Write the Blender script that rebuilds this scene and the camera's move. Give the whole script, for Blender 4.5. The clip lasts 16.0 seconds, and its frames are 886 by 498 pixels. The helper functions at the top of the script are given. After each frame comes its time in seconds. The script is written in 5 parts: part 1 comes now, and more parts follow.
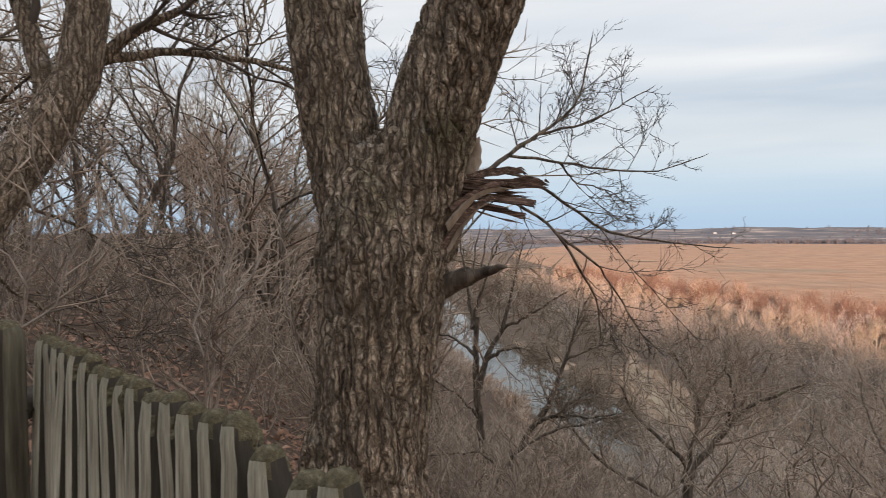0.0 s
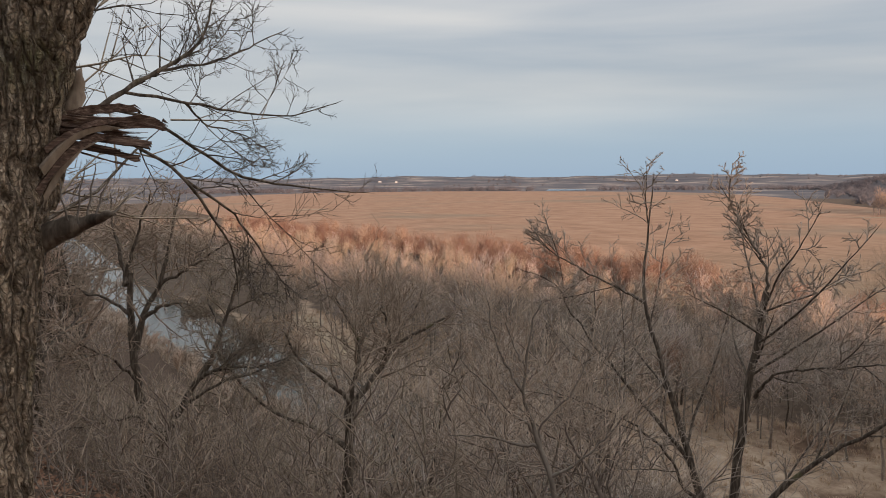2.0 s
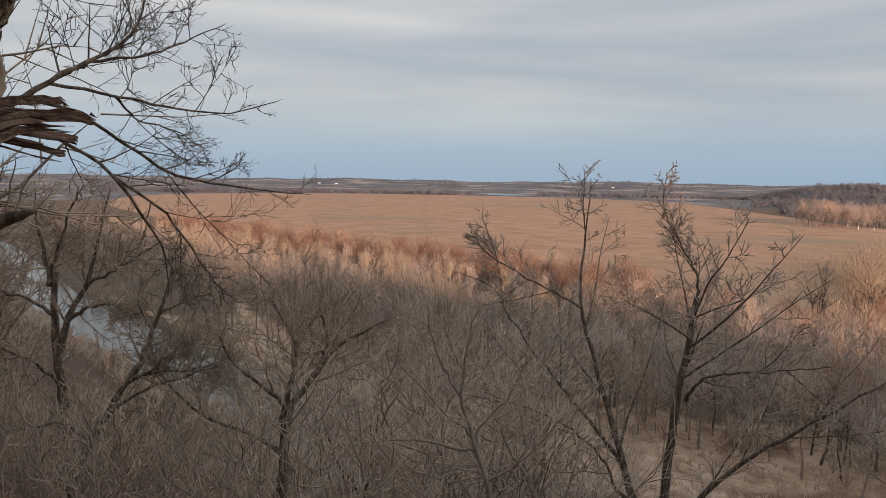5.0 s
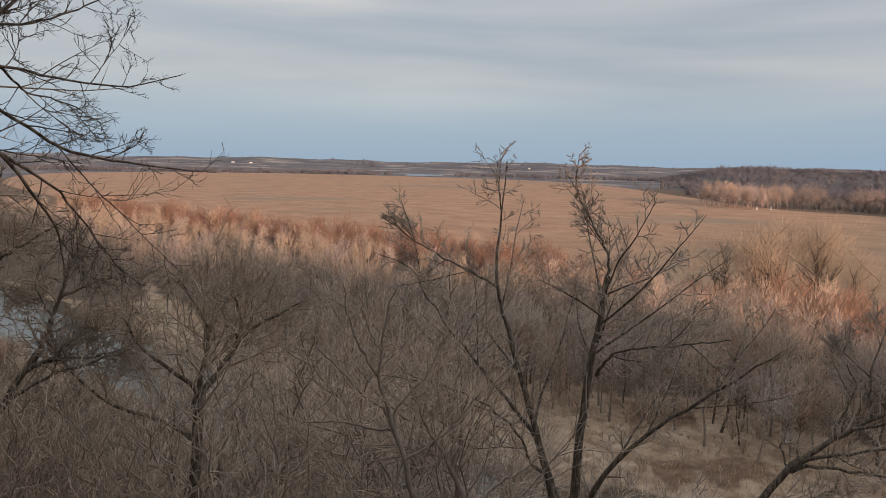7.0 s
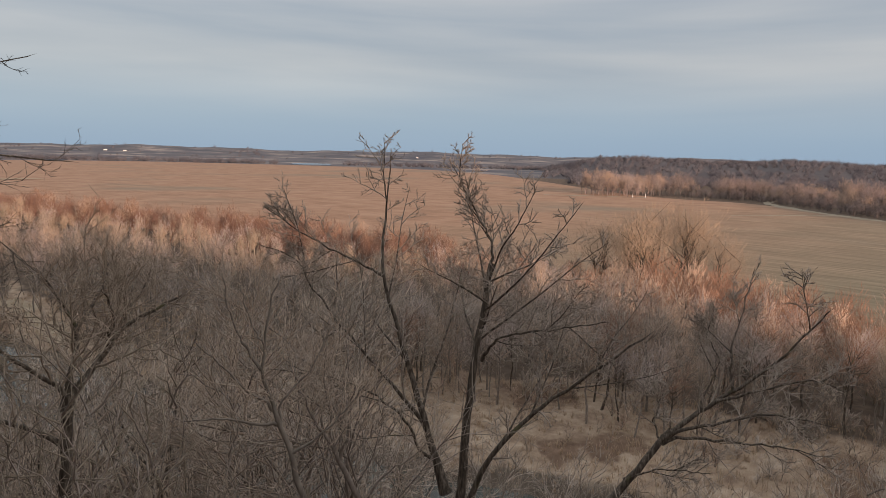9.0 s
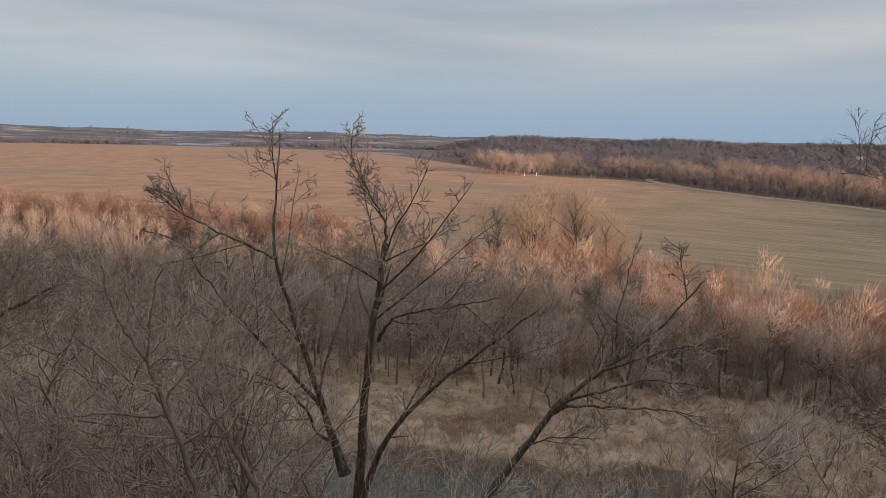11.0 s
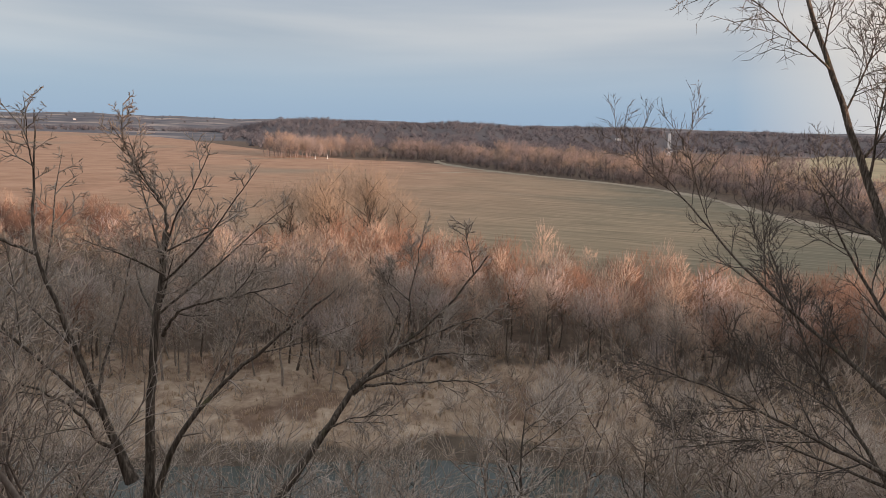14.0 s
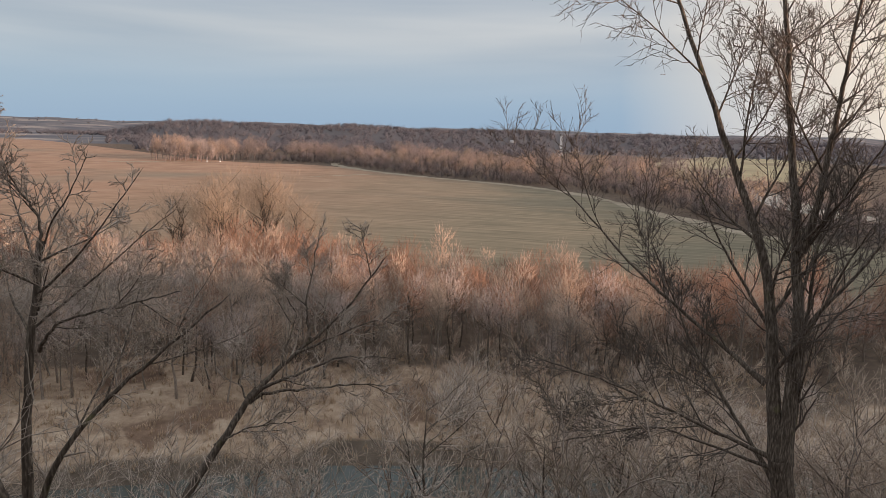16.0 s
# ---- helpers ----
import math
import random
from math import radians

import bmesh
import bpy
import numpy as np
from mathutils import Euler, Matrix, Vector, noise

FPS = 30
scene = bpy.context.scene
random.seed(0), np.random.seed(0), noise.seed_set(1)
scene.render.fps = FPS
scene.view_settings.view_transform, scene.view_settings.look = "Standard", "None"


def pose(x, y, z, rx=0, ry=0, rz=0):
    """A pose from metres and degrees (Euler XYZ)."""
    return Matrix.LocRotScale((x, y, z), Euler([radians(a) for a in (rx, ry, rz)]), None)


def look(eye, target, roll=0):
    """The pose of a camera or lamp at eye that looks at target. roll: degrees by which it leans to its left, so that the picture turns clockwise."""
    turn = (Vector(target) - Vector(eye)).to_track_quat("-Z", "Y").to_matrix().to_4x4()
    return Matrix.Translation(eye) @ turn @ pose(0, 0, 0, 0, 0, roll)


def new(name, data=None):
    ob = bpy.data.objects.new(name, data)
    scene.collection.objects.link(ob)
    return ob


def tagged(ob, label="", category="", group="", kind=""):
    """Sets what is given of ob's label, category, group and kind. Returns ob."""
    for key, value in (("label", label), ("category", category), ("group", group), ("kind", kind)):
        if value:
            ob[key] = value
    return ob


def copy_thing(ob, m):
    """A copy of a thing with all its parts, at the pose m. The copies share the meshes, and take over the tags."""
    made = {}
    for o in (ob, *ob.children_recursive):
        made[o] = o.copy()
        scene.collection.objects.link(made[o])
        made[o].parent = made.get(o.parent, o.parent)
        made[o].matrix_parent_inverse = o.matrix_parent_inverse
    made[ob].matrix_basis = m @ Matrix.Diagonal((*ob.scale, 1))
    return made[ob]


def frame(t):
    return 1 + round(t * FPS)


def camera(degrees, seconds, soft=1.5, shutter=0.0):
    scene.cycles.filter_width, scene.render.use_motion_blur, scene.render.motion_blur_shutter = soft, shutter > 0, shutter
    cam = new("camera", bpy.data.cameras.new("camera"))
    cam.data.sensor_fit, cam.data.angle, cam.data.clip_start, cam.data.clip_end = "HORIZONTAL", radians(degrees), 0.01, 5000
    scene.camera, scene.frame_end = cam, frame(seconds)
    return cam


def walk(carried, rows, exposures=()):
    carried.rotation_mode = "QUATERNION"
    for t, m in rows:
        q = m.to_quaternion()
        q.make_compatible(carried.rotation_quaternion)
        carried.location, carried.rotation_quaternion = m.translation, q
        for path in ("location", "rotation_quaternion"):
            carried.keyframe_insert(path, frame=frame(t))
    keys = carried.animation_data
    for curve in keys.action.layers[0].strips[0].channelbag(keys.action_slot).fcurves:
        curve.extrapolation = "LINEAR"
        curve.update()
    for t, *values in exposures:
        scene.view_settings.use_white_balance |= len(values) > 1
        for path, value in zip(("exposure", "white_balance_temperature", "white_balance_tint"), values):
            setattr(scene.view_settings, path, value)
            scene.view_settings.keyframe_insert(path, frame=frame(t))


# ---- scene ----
cam = camera(62.68, 16.0, 0.55, 0.15)
EYE = 31.0  # the eye above the flood plain
ROWS = [  # t, x, y, z, yaw, pitch, roll
    (0, -0.000, 0.000, 0.000, 0.00, -1.38, 0.38),
    (0.5, 0.033, 0.017, -0.011, -8.20, -2.74, 0.33),
    (1, 0.099, 0.011, -0.020, -15.34, -3.83, 0.36),
    (1.5, 0.178, 0.009, -0.023, -20.98, -4.78, 0.56),
    (2, 0.255, 0.002, -0.030, -25.44, -5.56, 0.46),
    (2.5, 0.273, 0.013, -0.040, -28.58, -5.85, -0.05),
    (3, 0.253, 0.054, -0.033, -30.03, -5.59, -0.52),
    (5.5, 0.282, 0.048, -0.027, -30.20, -5.25, -0.94),
    (6, 0.293, 0.052, -0.044, -31.74, -5.74, -1.03),
    (6.5, 0.300, 0.058, -0.031, -33.93, -6.35, -1.15),
    (7, 0.317, 0.050, -0.034, -36.48, -6.73, -1.21),
    (7.5, 0.336, 0.042, -0.040, -39.45, -6.92, -1.28),
    (8, 0.361, 0.030, -0.032, -42.17, -7.17, -1.40),
    (10.5, 0.432, -0.038, -0.025, -50.11, -8.14, -1.22),
    (11, 0.443, -0.046, -0.034, -53.46, -8.76, -1.27),
    (11.5, 0.442, -0.055, -0.030, -56.74, -9.21, -1.36),
    (12, 0.451, -0.057, -0.038, -59.68, -9.58, -1.45),
    (12.5, 0.449, -0.056, -0.046, -62.35, -9.92, -1.51),
    (13, 0.459, -0.088, -0.046, -64.93, -10.04, -1.53),
    (13.5, 0.467, -0.109, -0.036, -67.36, -9.95, -1.56),
    (14, 0.460, -0.120, -0.037, -69.69, -9.71, -1.48),
    (14.5, 0.447, -0.154, -0.028, -71.91, -9.45, -1.50),
    (15, 0.451, -0.205, -0.010, -74.02, -9.36, -1.46),
    (15.5, 0.451, -0.228, -0.029, -76.03, -9.35, -1.48),
    (16, 0.456, -0.229, -0.038, -77.66, -9.33, -1.52),
]
walk(cam, [(t, pose(x, y, EYE + z, 90 + pitch, roll, yaw)) for t, x, y, z, yaw, pitch, roll in ROWS], [(0.0, 1.1, 6400, 10), (0.5, 0.76, 6420, 10), (1.0, 0.66, 6450, 10), (2.5, 0.68, 6550, 10), (7.0, 0.57, 6500, 10), (10.5, 0.52, 6400, 10), (12.0, 0.6, 6330, 10), (13.5, 0.65, 6300, 10), (16.0, 0.64, 6280, 9)])

# ---------------------------------------------------------------- sky, sun
SUN_AZ, SUN_EL = 190.0, 8.0  # compass angle from +y towards +x


def bearing(az, el=0.0):
    a, e = radians(az), radians(el)
    return Vector((math.sin(a) * math.cos(e), math.cos(a) * math.cos(e), math.sin(e)))


def make_world():
    world = bpy.data.worlds.new("evening_sky")
    scene.world = world
    world.use_nodes = True
    nt = world.node_tree
    nt.nodes.clear()
    N = nt.nodes.new

    def math_node(op, a, b=None, clamp=False):
        n = N("ShaderNodeMath")
        n.operation, n.use_clamp = op, clamp
        for i, v in enumerate((a, b)):
            if v is None:
                continue
            if isinstance(v, (int, float)):
                n.inputs[i].default_value = v
            else:
                nt.links.new(v, n.inputs[i])
        return n.outputs[0]

    coord = N("ShaderNodeTexCoord").outputs["Generated"]
    sep = N("ShaderNodeSeparateXYZ")
    nt.links.new(coord, sep.inputs[0])
    # long level streaks of thin cloud
    turn = N("ShaderNodeMapping")
    turn.inputs["Rotation"].default_value = (radians(1.5), radians(-1.0), 0)
    turn.inputs["Scale"].default_value = (1.5, 1.5, 15.0)
    turn.inputs["Location"].default_value = (0.37, 0.2, 0.55)
    nt.links.new(coord, turn.inputs[0])
    noise_a = N("ShaderNodeTexNoise")
    noise_a.inputs["Scale"].default_value, noise_a.inputs["Detail"].default_value = 1.0, 5.0
    noise_a.inputs["Roughness"].default_value, noise_a.inputs["Distortion"].default_value = 0.45, 0.35
    nt.links.new(turn.outputs[0], noise_a.inputs["Vector"])
    bands = N("ShaderNodeValToRGB")
    el = bands.color_ramp.elements
    el[0].position, el[0].color = 0.27, (0.385, 0.44, 0.515, 1)
    el[1].position, el[1].color = 0.73, (0.68, 0.67, 0.665, 1)
    nt.links.new(noise_a.outputs[0], bands.inputs[0])
    # a clear blue band low over the horizon
    low = N("ShaderNodeMapRange")
    low.inputs["From Min"].default_value, low.inputs["From Max"].default_value = 0.015, 0.13
    low.interpolation_type = "SMOOTHSTEP"
    nt.links.new(sep.outputs["Z"], low.inputs[0])
    mix = N("ShaderNodeMix")
    mix.data_type = "RGBA"
    nt.links.new(low.outputs[0], mix.inputs["Factor"])
    mix.inputs["A"].default_value = (0.34, 0.467, 0.615, 1)
    nt.links.new(bands.outputs[0], mix.inputs["B"])
    # the evening glow in the west
    glow = N("ShaderNodeVectorMath")
    glow.operation = "DOT_PRODUCT"
    glow.inputs[1].default_value = bearing(126, 5)
    nt.links.new(coord, glow.inputs[0])
    near = N("ShaderNodeMapRange")
    near.inputs["From Min"].default_value, near.inputs["From Max"].default_value = 0.82, 0.995
    nt.links.new(glow.outputs["Value"], near.inputs[0])
    warm = N("ShaderNodeMix")
    warm.data_type = "RGBA"
    nt.links.new(near.outputs[0], warm.inputs["Factor"])
    nt.links.new(mix.outputs["Result"], warm.inputs["A"])
    warm.inputs["B"].default_value = (1.12, 0.92, 0.72, 1)
    clouds = N("ShaderNodeBackground")
    nt.links.new(warm.outputs["Result"], clouds.inputs[0])
    zenith = N("ShaderNodeMapRange")  # an overcast sky is brightest overhead
    zenith.inputs["From Min"].default_value, zenith.inputs["From Max"].default_value = 0.30, 1.0
    zenith.inputs["To Min"].default_value, zenith.inputs["To Max"].default_value = 0.66, 1.25
    nt.links.new(sep.outputs["Z"], zenith.inputs[0])
    nt.links.new(zenith.outputs[0], clouds.inputs[1])
    air = N("ShaderNodeTexSky")
    air.sky_type, air.sun_disc = "NISHITA", False
    air.sun_elevation, air.sun_rotation = radians(SUN_EL), radians(SUN_AZ)
    clear = N("ShaderNodeBackground")
    nt.links.new(air.outputs[0], clear.inputs[0])
    clear.inputs[1].default_value = 0.07
    both = N("ShaderNodeMixShader")
    both.inputs[0].default_value = 0.88
    nt.links.new(clear.outputs[0], both.inputs[1])
    nt.links.new(clouds.outputs[0], both.inputs[2])
    nt.links.new(both.outputs[0], N("ShaderNodeOutputWorld").inputs[0])


make_world()
sun = new("sun", bpy.data.lights.new("sun", "SUN"))
sun.data.energy, sun.data.angle, sun.data.color = 5.0, radians(2.0), (1.0, 0.66, 0.48)
sun.matrix_world = look(bearing(SUN_AZ, SUN_EL) * 100, (0, 0, 0))


# ---------------------------------------------------------------- materials
def material(name, stops, scale=(1, 1, 1), size=4.0, rough=0.9, bump=0.0, bump_size=None, detail=6.0, spots=None, world_space=False, each=0.0, spec=0.3, coarse=None):
    """Noise-coloured surface: stops of (position, rgb) over a noise; spots: (rgb, size, low, high) of a second, coarser stain."""
    m = bpy.data.materials.new(name)
    m.use_nodes = True
    nt = m.node_tree
    N, link = nt.nodes.new, nt.links.new
    bsdf = nt.nodes["Principled BSDF"]
    bsdf.inputs["Roughness"].default_value = rough
    bsdf.inputs["Specular IOR Level"].default_value = spec
    if world_space:
        coord = N("ShaderNodeNewGeometry").outputs["Position"]
    else:
        coord = N("ShaderNodeTexCoord").outputs["Object"]
    mp = N("ShaderNodeMapping")
    mp.inputs["Scale"].default_value = scale
    link(coord, mp.inputs[0])
    n1 = N("ShaderNodeTexNoise")
    n1.inputs["Scale"].default_value, n1.inputs["Detail"].default_value = size, detail
    n1.inputs["Roughness"].default_value = 0.62
    link(mp.outputs[0], n1.inputs["Vector"])
    ramp = N("ShaderNodeValToRGB")
    while len(ramp.color_ramp.elements) < len(stops):
        ramp.color_ramp.elements.new(0.5)
    for e, (p, c) in zip(ramp.color_ramp.elements, stops):
        e.position, e.color = p, (*c, 1)
    link(n1.outputs[0], ramp.inputs[0])
    colour = ramp.outputs[0]
    for rgb, ssize, lo, hi in spots or ():
        n2 = N("ShaderNodeTexNoise")
        n2.inputs["Scale"].default_value, n2.inputs["Detail"].default_value = ssize, 4.0
        link(coord, n2.inputs["Vector"])
        r = N("ShaderNodeMapRange")
        r.inputs["From Min"].default_value, r.inputs["From Max"].default_value = lo, hi
        link(n2.outputs[0], r.inputs[0])
        mx = N("ShaderNodeMix")
        mx.data_type = "RGBA"
        link(r.outputs[0], mx.inputs["Factor"])
        link(colour, mx.inputs["A"])
        mx.inputs["B"].default_value = (*rgb, 1)
        colour = mx.outputs["Result"]
    if each:
        info = N("ShaderNodeObjectInfo")
        r = N("ShaderNodeMapRange")
        r.inputs["To Min"].default_value, r.inputs["To Max"].default_value = 1 - each, 1 + each
        link(info.outputs["Random"], r.inputs[0])
        hsv = N("ShaderNodeHueSaturation")
        link(r.outputs[0], hsv.inputs["Value"])
        link(colour, hsv.inputs["Color"])
        colour = hsv.outputs[0]
    link(colour, bsdf.inputs["Base Color"])
    if bump:
        n3 = N("ShaderNodeTexNoise")
        n3.inputs["Scale"].default_value, n3.inputs["Detail"].default_value = bump_size or size * 2, 5.0
        link(mp.outputs[0], n3.inputs["Vector"])
        b = N("ShaderNodeBump")
        b.inputs["Strength"].default_value, b.inputs["Distance"].default_value = 1.0, bump
        link(n3.outputs[0], b.inputs["Height"])
        link(b.outputs[0], bsdf.inputs["Normal"])
    return m


BARK_NEAR = material("furrowed_bark", [(0.34, (0.32, 0.233, 0.162)), (0.5, (0.51, 0.386, 0.276)), (0.66, (0.7, 0.565, 0.43))], (1, 1, 0.6), 42, 0.92, 0.03, 60,
                     spots=[((0.22, 0.2, 0.1), 2.2, 0.56, 0.78), ((0.5, 0.46, 0.41), 6.0, 0.6, 0.8)])


def crack(m, size, squash, depth):
    """Long rough plates parted by open furrows of one darker colour, over a bark material."""
    nt = m.node_tree
    N, link = nt.nodes.new, nt.links.new
    bsdf = nt.nodes["Principled BSDF"]
    base = bsdf.inputs["Base Color"].links[0].from_socket
    below = bsdf.inputs["Normal"].links[0].from_node
    co = N("ShaderNodeTexCoord").outputs["Object"]
    wander = N("ShaderNodeTexNoise")
    wander.inputs["Scale"].default_value, wander.inputs["Detail"].default_value = 9.0, 4.0
    link(co, wander.inputs["Vector"])
    shift = N("ShaderNodeVectorMath")
    shift.operation = "MULTIPLY_ADD"
    shift.inputs[1].default_value = (0.09, 0.09, 0.12)
    link(wander.outputs["Color"], shift.inputs[0])
    link(co, shift.inputs[2])
    height_of = None
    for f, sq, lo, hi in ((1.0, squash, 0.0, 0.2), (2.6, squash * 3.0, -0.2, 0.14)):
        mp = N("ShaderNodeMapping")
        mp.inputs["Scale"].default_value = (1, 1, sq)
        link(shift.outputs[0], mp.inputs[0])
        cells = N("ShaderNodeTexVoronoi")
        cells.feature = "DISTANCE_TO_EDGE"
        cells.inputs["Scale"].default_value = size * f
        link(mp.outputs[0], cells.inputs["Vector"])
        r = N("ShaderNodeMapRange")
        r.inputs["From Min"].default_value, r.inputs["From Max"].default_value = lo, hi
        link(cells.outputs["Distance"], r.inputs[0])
        if height_of is None:
            height_of = r.outputs[0]
        else:
            mul = N("ShaderNodeMath")
            mul.operation = "MULTIPLY"
            link(height_of, mul.inputs[0])
            link(r.outputs[0], mul.inputs[1])
            height_of = mul.outputs[0]
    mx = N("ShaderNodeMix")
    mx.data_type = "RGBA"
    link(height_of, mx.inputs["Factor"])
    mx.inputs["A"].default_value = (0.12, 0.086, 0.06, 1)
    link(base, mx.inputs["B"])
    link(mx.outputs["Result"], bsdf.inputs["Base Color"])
    top = N("ShaderNodeBump")
    top.inputs["Strength"].default_value, top.inputs["Distance"].default_value = 1.0, depth
    link(height_of, top.inputs["Height"])
    link(below.outputs[0], top.inputs["Normal"])
    link(top.outputs[0], bsdf.inputs["Normal"])


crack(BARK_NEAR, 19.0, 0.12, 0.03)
BARK = material("grey_brown_bark", [(0.3, (0.17, 0.128, 0.102)), (0.55, (0.29, 0.232, 0.19)), (0.75, (0.46, 0.39, 0.33))], (1, 1, 0.3), 9, 0.9, 0.01, 20,
                spots=[((0.17, 0.16, 0.08), 0.9, 0.62, 0.8)], each=0.15)
BARK_GREY = material("pale_grey_bark", [(0.3, (0.17, 0.135, 0.108)), (0.7, (0.33, 0.275, 0.225))], (1, 1, 0.4), 8, 0.9, 0.006, 20, each=0.12)
BARK_PALE = material("pale_cottonwood_bark", [(0.3, (0.22, 0.178, 0.135)), (0.7, (0.38, 0.325, 0.255))], (1, 1, 0.3), 2.5, 0.9, each=0.12)
TWIG = material("brown_grey_twigs", [(0.3, (0.27, 0.2, 0.148)), (0.7, (0.55, 0.43, 0.33))], (1, 1, 1), 1.2, 0.85, each=0.18)
TWIG_GREY = material("silver_grey_twigs", [(0.3, (0.29, 0.212, 0.158)), (0.7, (0.55, 0.43, 0.33))], (1, 1, 1), 1.2, 0.85, each=0.15)
TWIG_SILVER = material("silvery_twigs", [(0.3, (0.38, 0.3, 0.24)), (0.7, (0.64, 0.525, 0.435))], (1, 1, 1), 1.2, 0.85, each=0.12)
TWIG_RUST = material("dark_rust_thicket_twigs", [(0.3, (0.155, 0.084, 0.06)), (0.7, (0.29, 0.168, 0.122))], (1, 1, 1), 0.3, 0.9, each=0.15)
TWIG_DULL = material("dull_thicket_twigs", [(0.3, (0.1, 0.08, 0.074)), (0.7, (0.19, 0.155, 0.142))], (1, 1, 1), 0.3, 0.9)
TWIG_RED = material("reddish_willow_twigs", [(0.3, (0.2, 0.108, 0.07)), (0.7, (0.37, 0.215, 0.145))], (1, 1, 1), 0.5, 0.85, each=0.18)
TWIG_TAN = material("tan_cottonwood_twigs", [(0.3, (0.24, 0.175, 0.122)), (0.7, (0.39, 0.3, 0.218))], (1, 1, 1), 0.5, 0.85, each=0.15)
TWIG_BROWN = material("dull_brown_twigs", [(0.3, (0.3, 0.205, 0.148)), (0.7, (0.54, 0.395, 0.295))], (1, 1, 1), 0.5, 0.85, each=0.18)
LEAF = material("fallen_oak_leaves", [(0.3, (0.16, 0.08, 0.052)), (0.5, (0.28, 0.155, 0.1)), (0.72, (0.42, 0.27, 0.18))], (1, 1, 1), 5.0, 0.9, world_space=True)
DRY_GRASS = material("dead_grass", [(0.3, (0.38, 0.26, 0.17)), (0.7, (0.62, 0.46, 0.32))], (1, 1, 1), 0.4, 1.0, world_space=True)
TWIG_MAUVE = material("mauve_brown_twigs", [(0.3, (0.3, 0.228, 0.196)), (0.7, (0.58, 0.465, 0.405))], (1, 1, 1), 0.5, 0.85, each=0.2)
TWIG_PLUM = material("plum_grey_twigs", [(0.3, (0.15, 0.117, 0.11)), (0.7, (0.29, 0.232, 0.215))], (1, 1, 1), 0.3, 0.9)
# far twigs: the blue-grey of distance haze is mixed into their colour
TWIG_HAZED = material("hazed_far_twigs", [(0.35, (0.078, 0.077, 0.09)), (0.65, (0.14, 0.132, 0.144))], (1, 1, 1), 0.02, 0.9, world_space=True)
BARK_DARK = material("dark_ridged_bark", [(0.32, (0.038, 0.029, 0.022)), (0.5, (0.11, 0.084, 0.064)), (0.7, (0.3, 0.243, 0.19))], (1, 1, 0.16), 17, 0.9, 0.012, 24, spots=[((0.16, 0.15, 0.06), 1.1, 0.64, 0.8)])
TWIG_ASH = material("ash_brown_twigs", [(0.3, (0.21, 0.164, 0.13)), (0.7, (0.5, 0.41, 0.335))], (1, 1, 1), 1.2, 0.8)
TWIG_OLIVE = material("olive_brown_twigs", [(0.3, (0.19, 0.148, 0.106)), (0.7, (0.44, 0.35, 0.26))], (1, 1, 1), 1.2, 0.85, each=0.15)
TWIG_DARK = material("dark_twigs", [(0.3, (0.07, 0.054, 0.043)), (0.7, (0.18, 0.145, 0.118))], (1, 1, 1), 1.2, 0.85)
VERGE = material("pale_dry_verge", [(0.3, (0.22, 0.175, 0.12)), (0.7, (0.38, 0.32, 0.235))], (1, 1, 1), 0.12, 1.0, 0.05, 1.0, world_space=True)
PASTURE = material("pale_olive_pasture", [(0.3, (0.24, 0.22, 0.13)), (0.7, (0.36, 0.31, 0.19))], (1, 1, 1), 0.02, 1.0, world_space=True, spots=[((0.20, 0.16, 0.10), 0.006, 0.5, 0.65)])
# dark wood tone: paints the stakes' gap-side shade, also colours the corner rails
DARK_SHADE_WOOD = material("dark_shade_wood", [(0.3, (0.035, 0.028, 0.02)), (0.6, (0.065, 0.053, 0.039)), (0.78, (0.12, 0.10, 0.075))], (1, 1, 0.15), 35, 0.95, 0.004, 60)
SPLINTER = material("splintered_heartwood", [(0.35, (0.05, 0.03, 0.023)), (0.54, (0.15, 0.092, 0.068)), (0.75, (0.44, 0.33, 0.255))], (1, 9, 9), 9, 0.85, 0.004, 40)
PEELED = material("peeled_pale_wood", [(0.3, (0.19, 0.135, 0.098)), (0.7, (0.46, 0.365, 0.28))], (1, 1, 0.4), 14, 0.85, 0.006, 30)
STAKE = material("weathered_fence_wood", [(0.3, (0.13, 0.11, 0.078)), (0.46, (0.34, 0.3, 0.225)), (0.7, (0.62, 0.565, 0.44))], (1, 1, 0.06), 60, 0.9, 0.002, 90,
                 spots=[((0.17, 0.155, 0.10), 5.0, 0.55, 0.75)], each=0.10)
POST_WOOD = material("dark_weathered_post", [(0.3, (0.06, 0.052, 0.036)), (0.55, (0.13, 0.112, 0.078)), (0.75, (0.24, 0.21, 0.15))], (1, 1, 0.08), 45, 0.95, 0.004, 60)
MOSS = material("dry_olive_moss", [(0.3, (0.06, 0.048, 0.028)), (0.55, (0.125, 0.105, 0.062)), (0.75, (0.25, 0.225, 0.155))], (1, 1, 1), 60, 1.0, 0.01, 90)
SAND = material("pale_sand", [(0.3, (0.25, 0.185, 0.12)), (0.7, (0.42, 0.33, 0.23))], (1, 1, 1), 0.3, 1.0, 0.03, 2.0, world_space=True)
ROAD = material("gravel_road", [(0.3, (0.28, 0.265, 0.25)), (0.7, (0.4, 0.385, 0.365))], (1, 1, 1), 0.2, 0.95, world_space=True)
WHITE = material("white_paint", [(0.3, (0.60, 0.59, 0.57)), (0.7, (0.72, 0.71, 0.69))], (1, 1, 1), 0.8, 0.6)
ROOF = material("grey_sheet_roof", [(0.3, (0.30, 0.31, 0.32)), (0.7, (0.42, 0.43, 0.44))], (1, 1, 1), 0.6, 0.5)


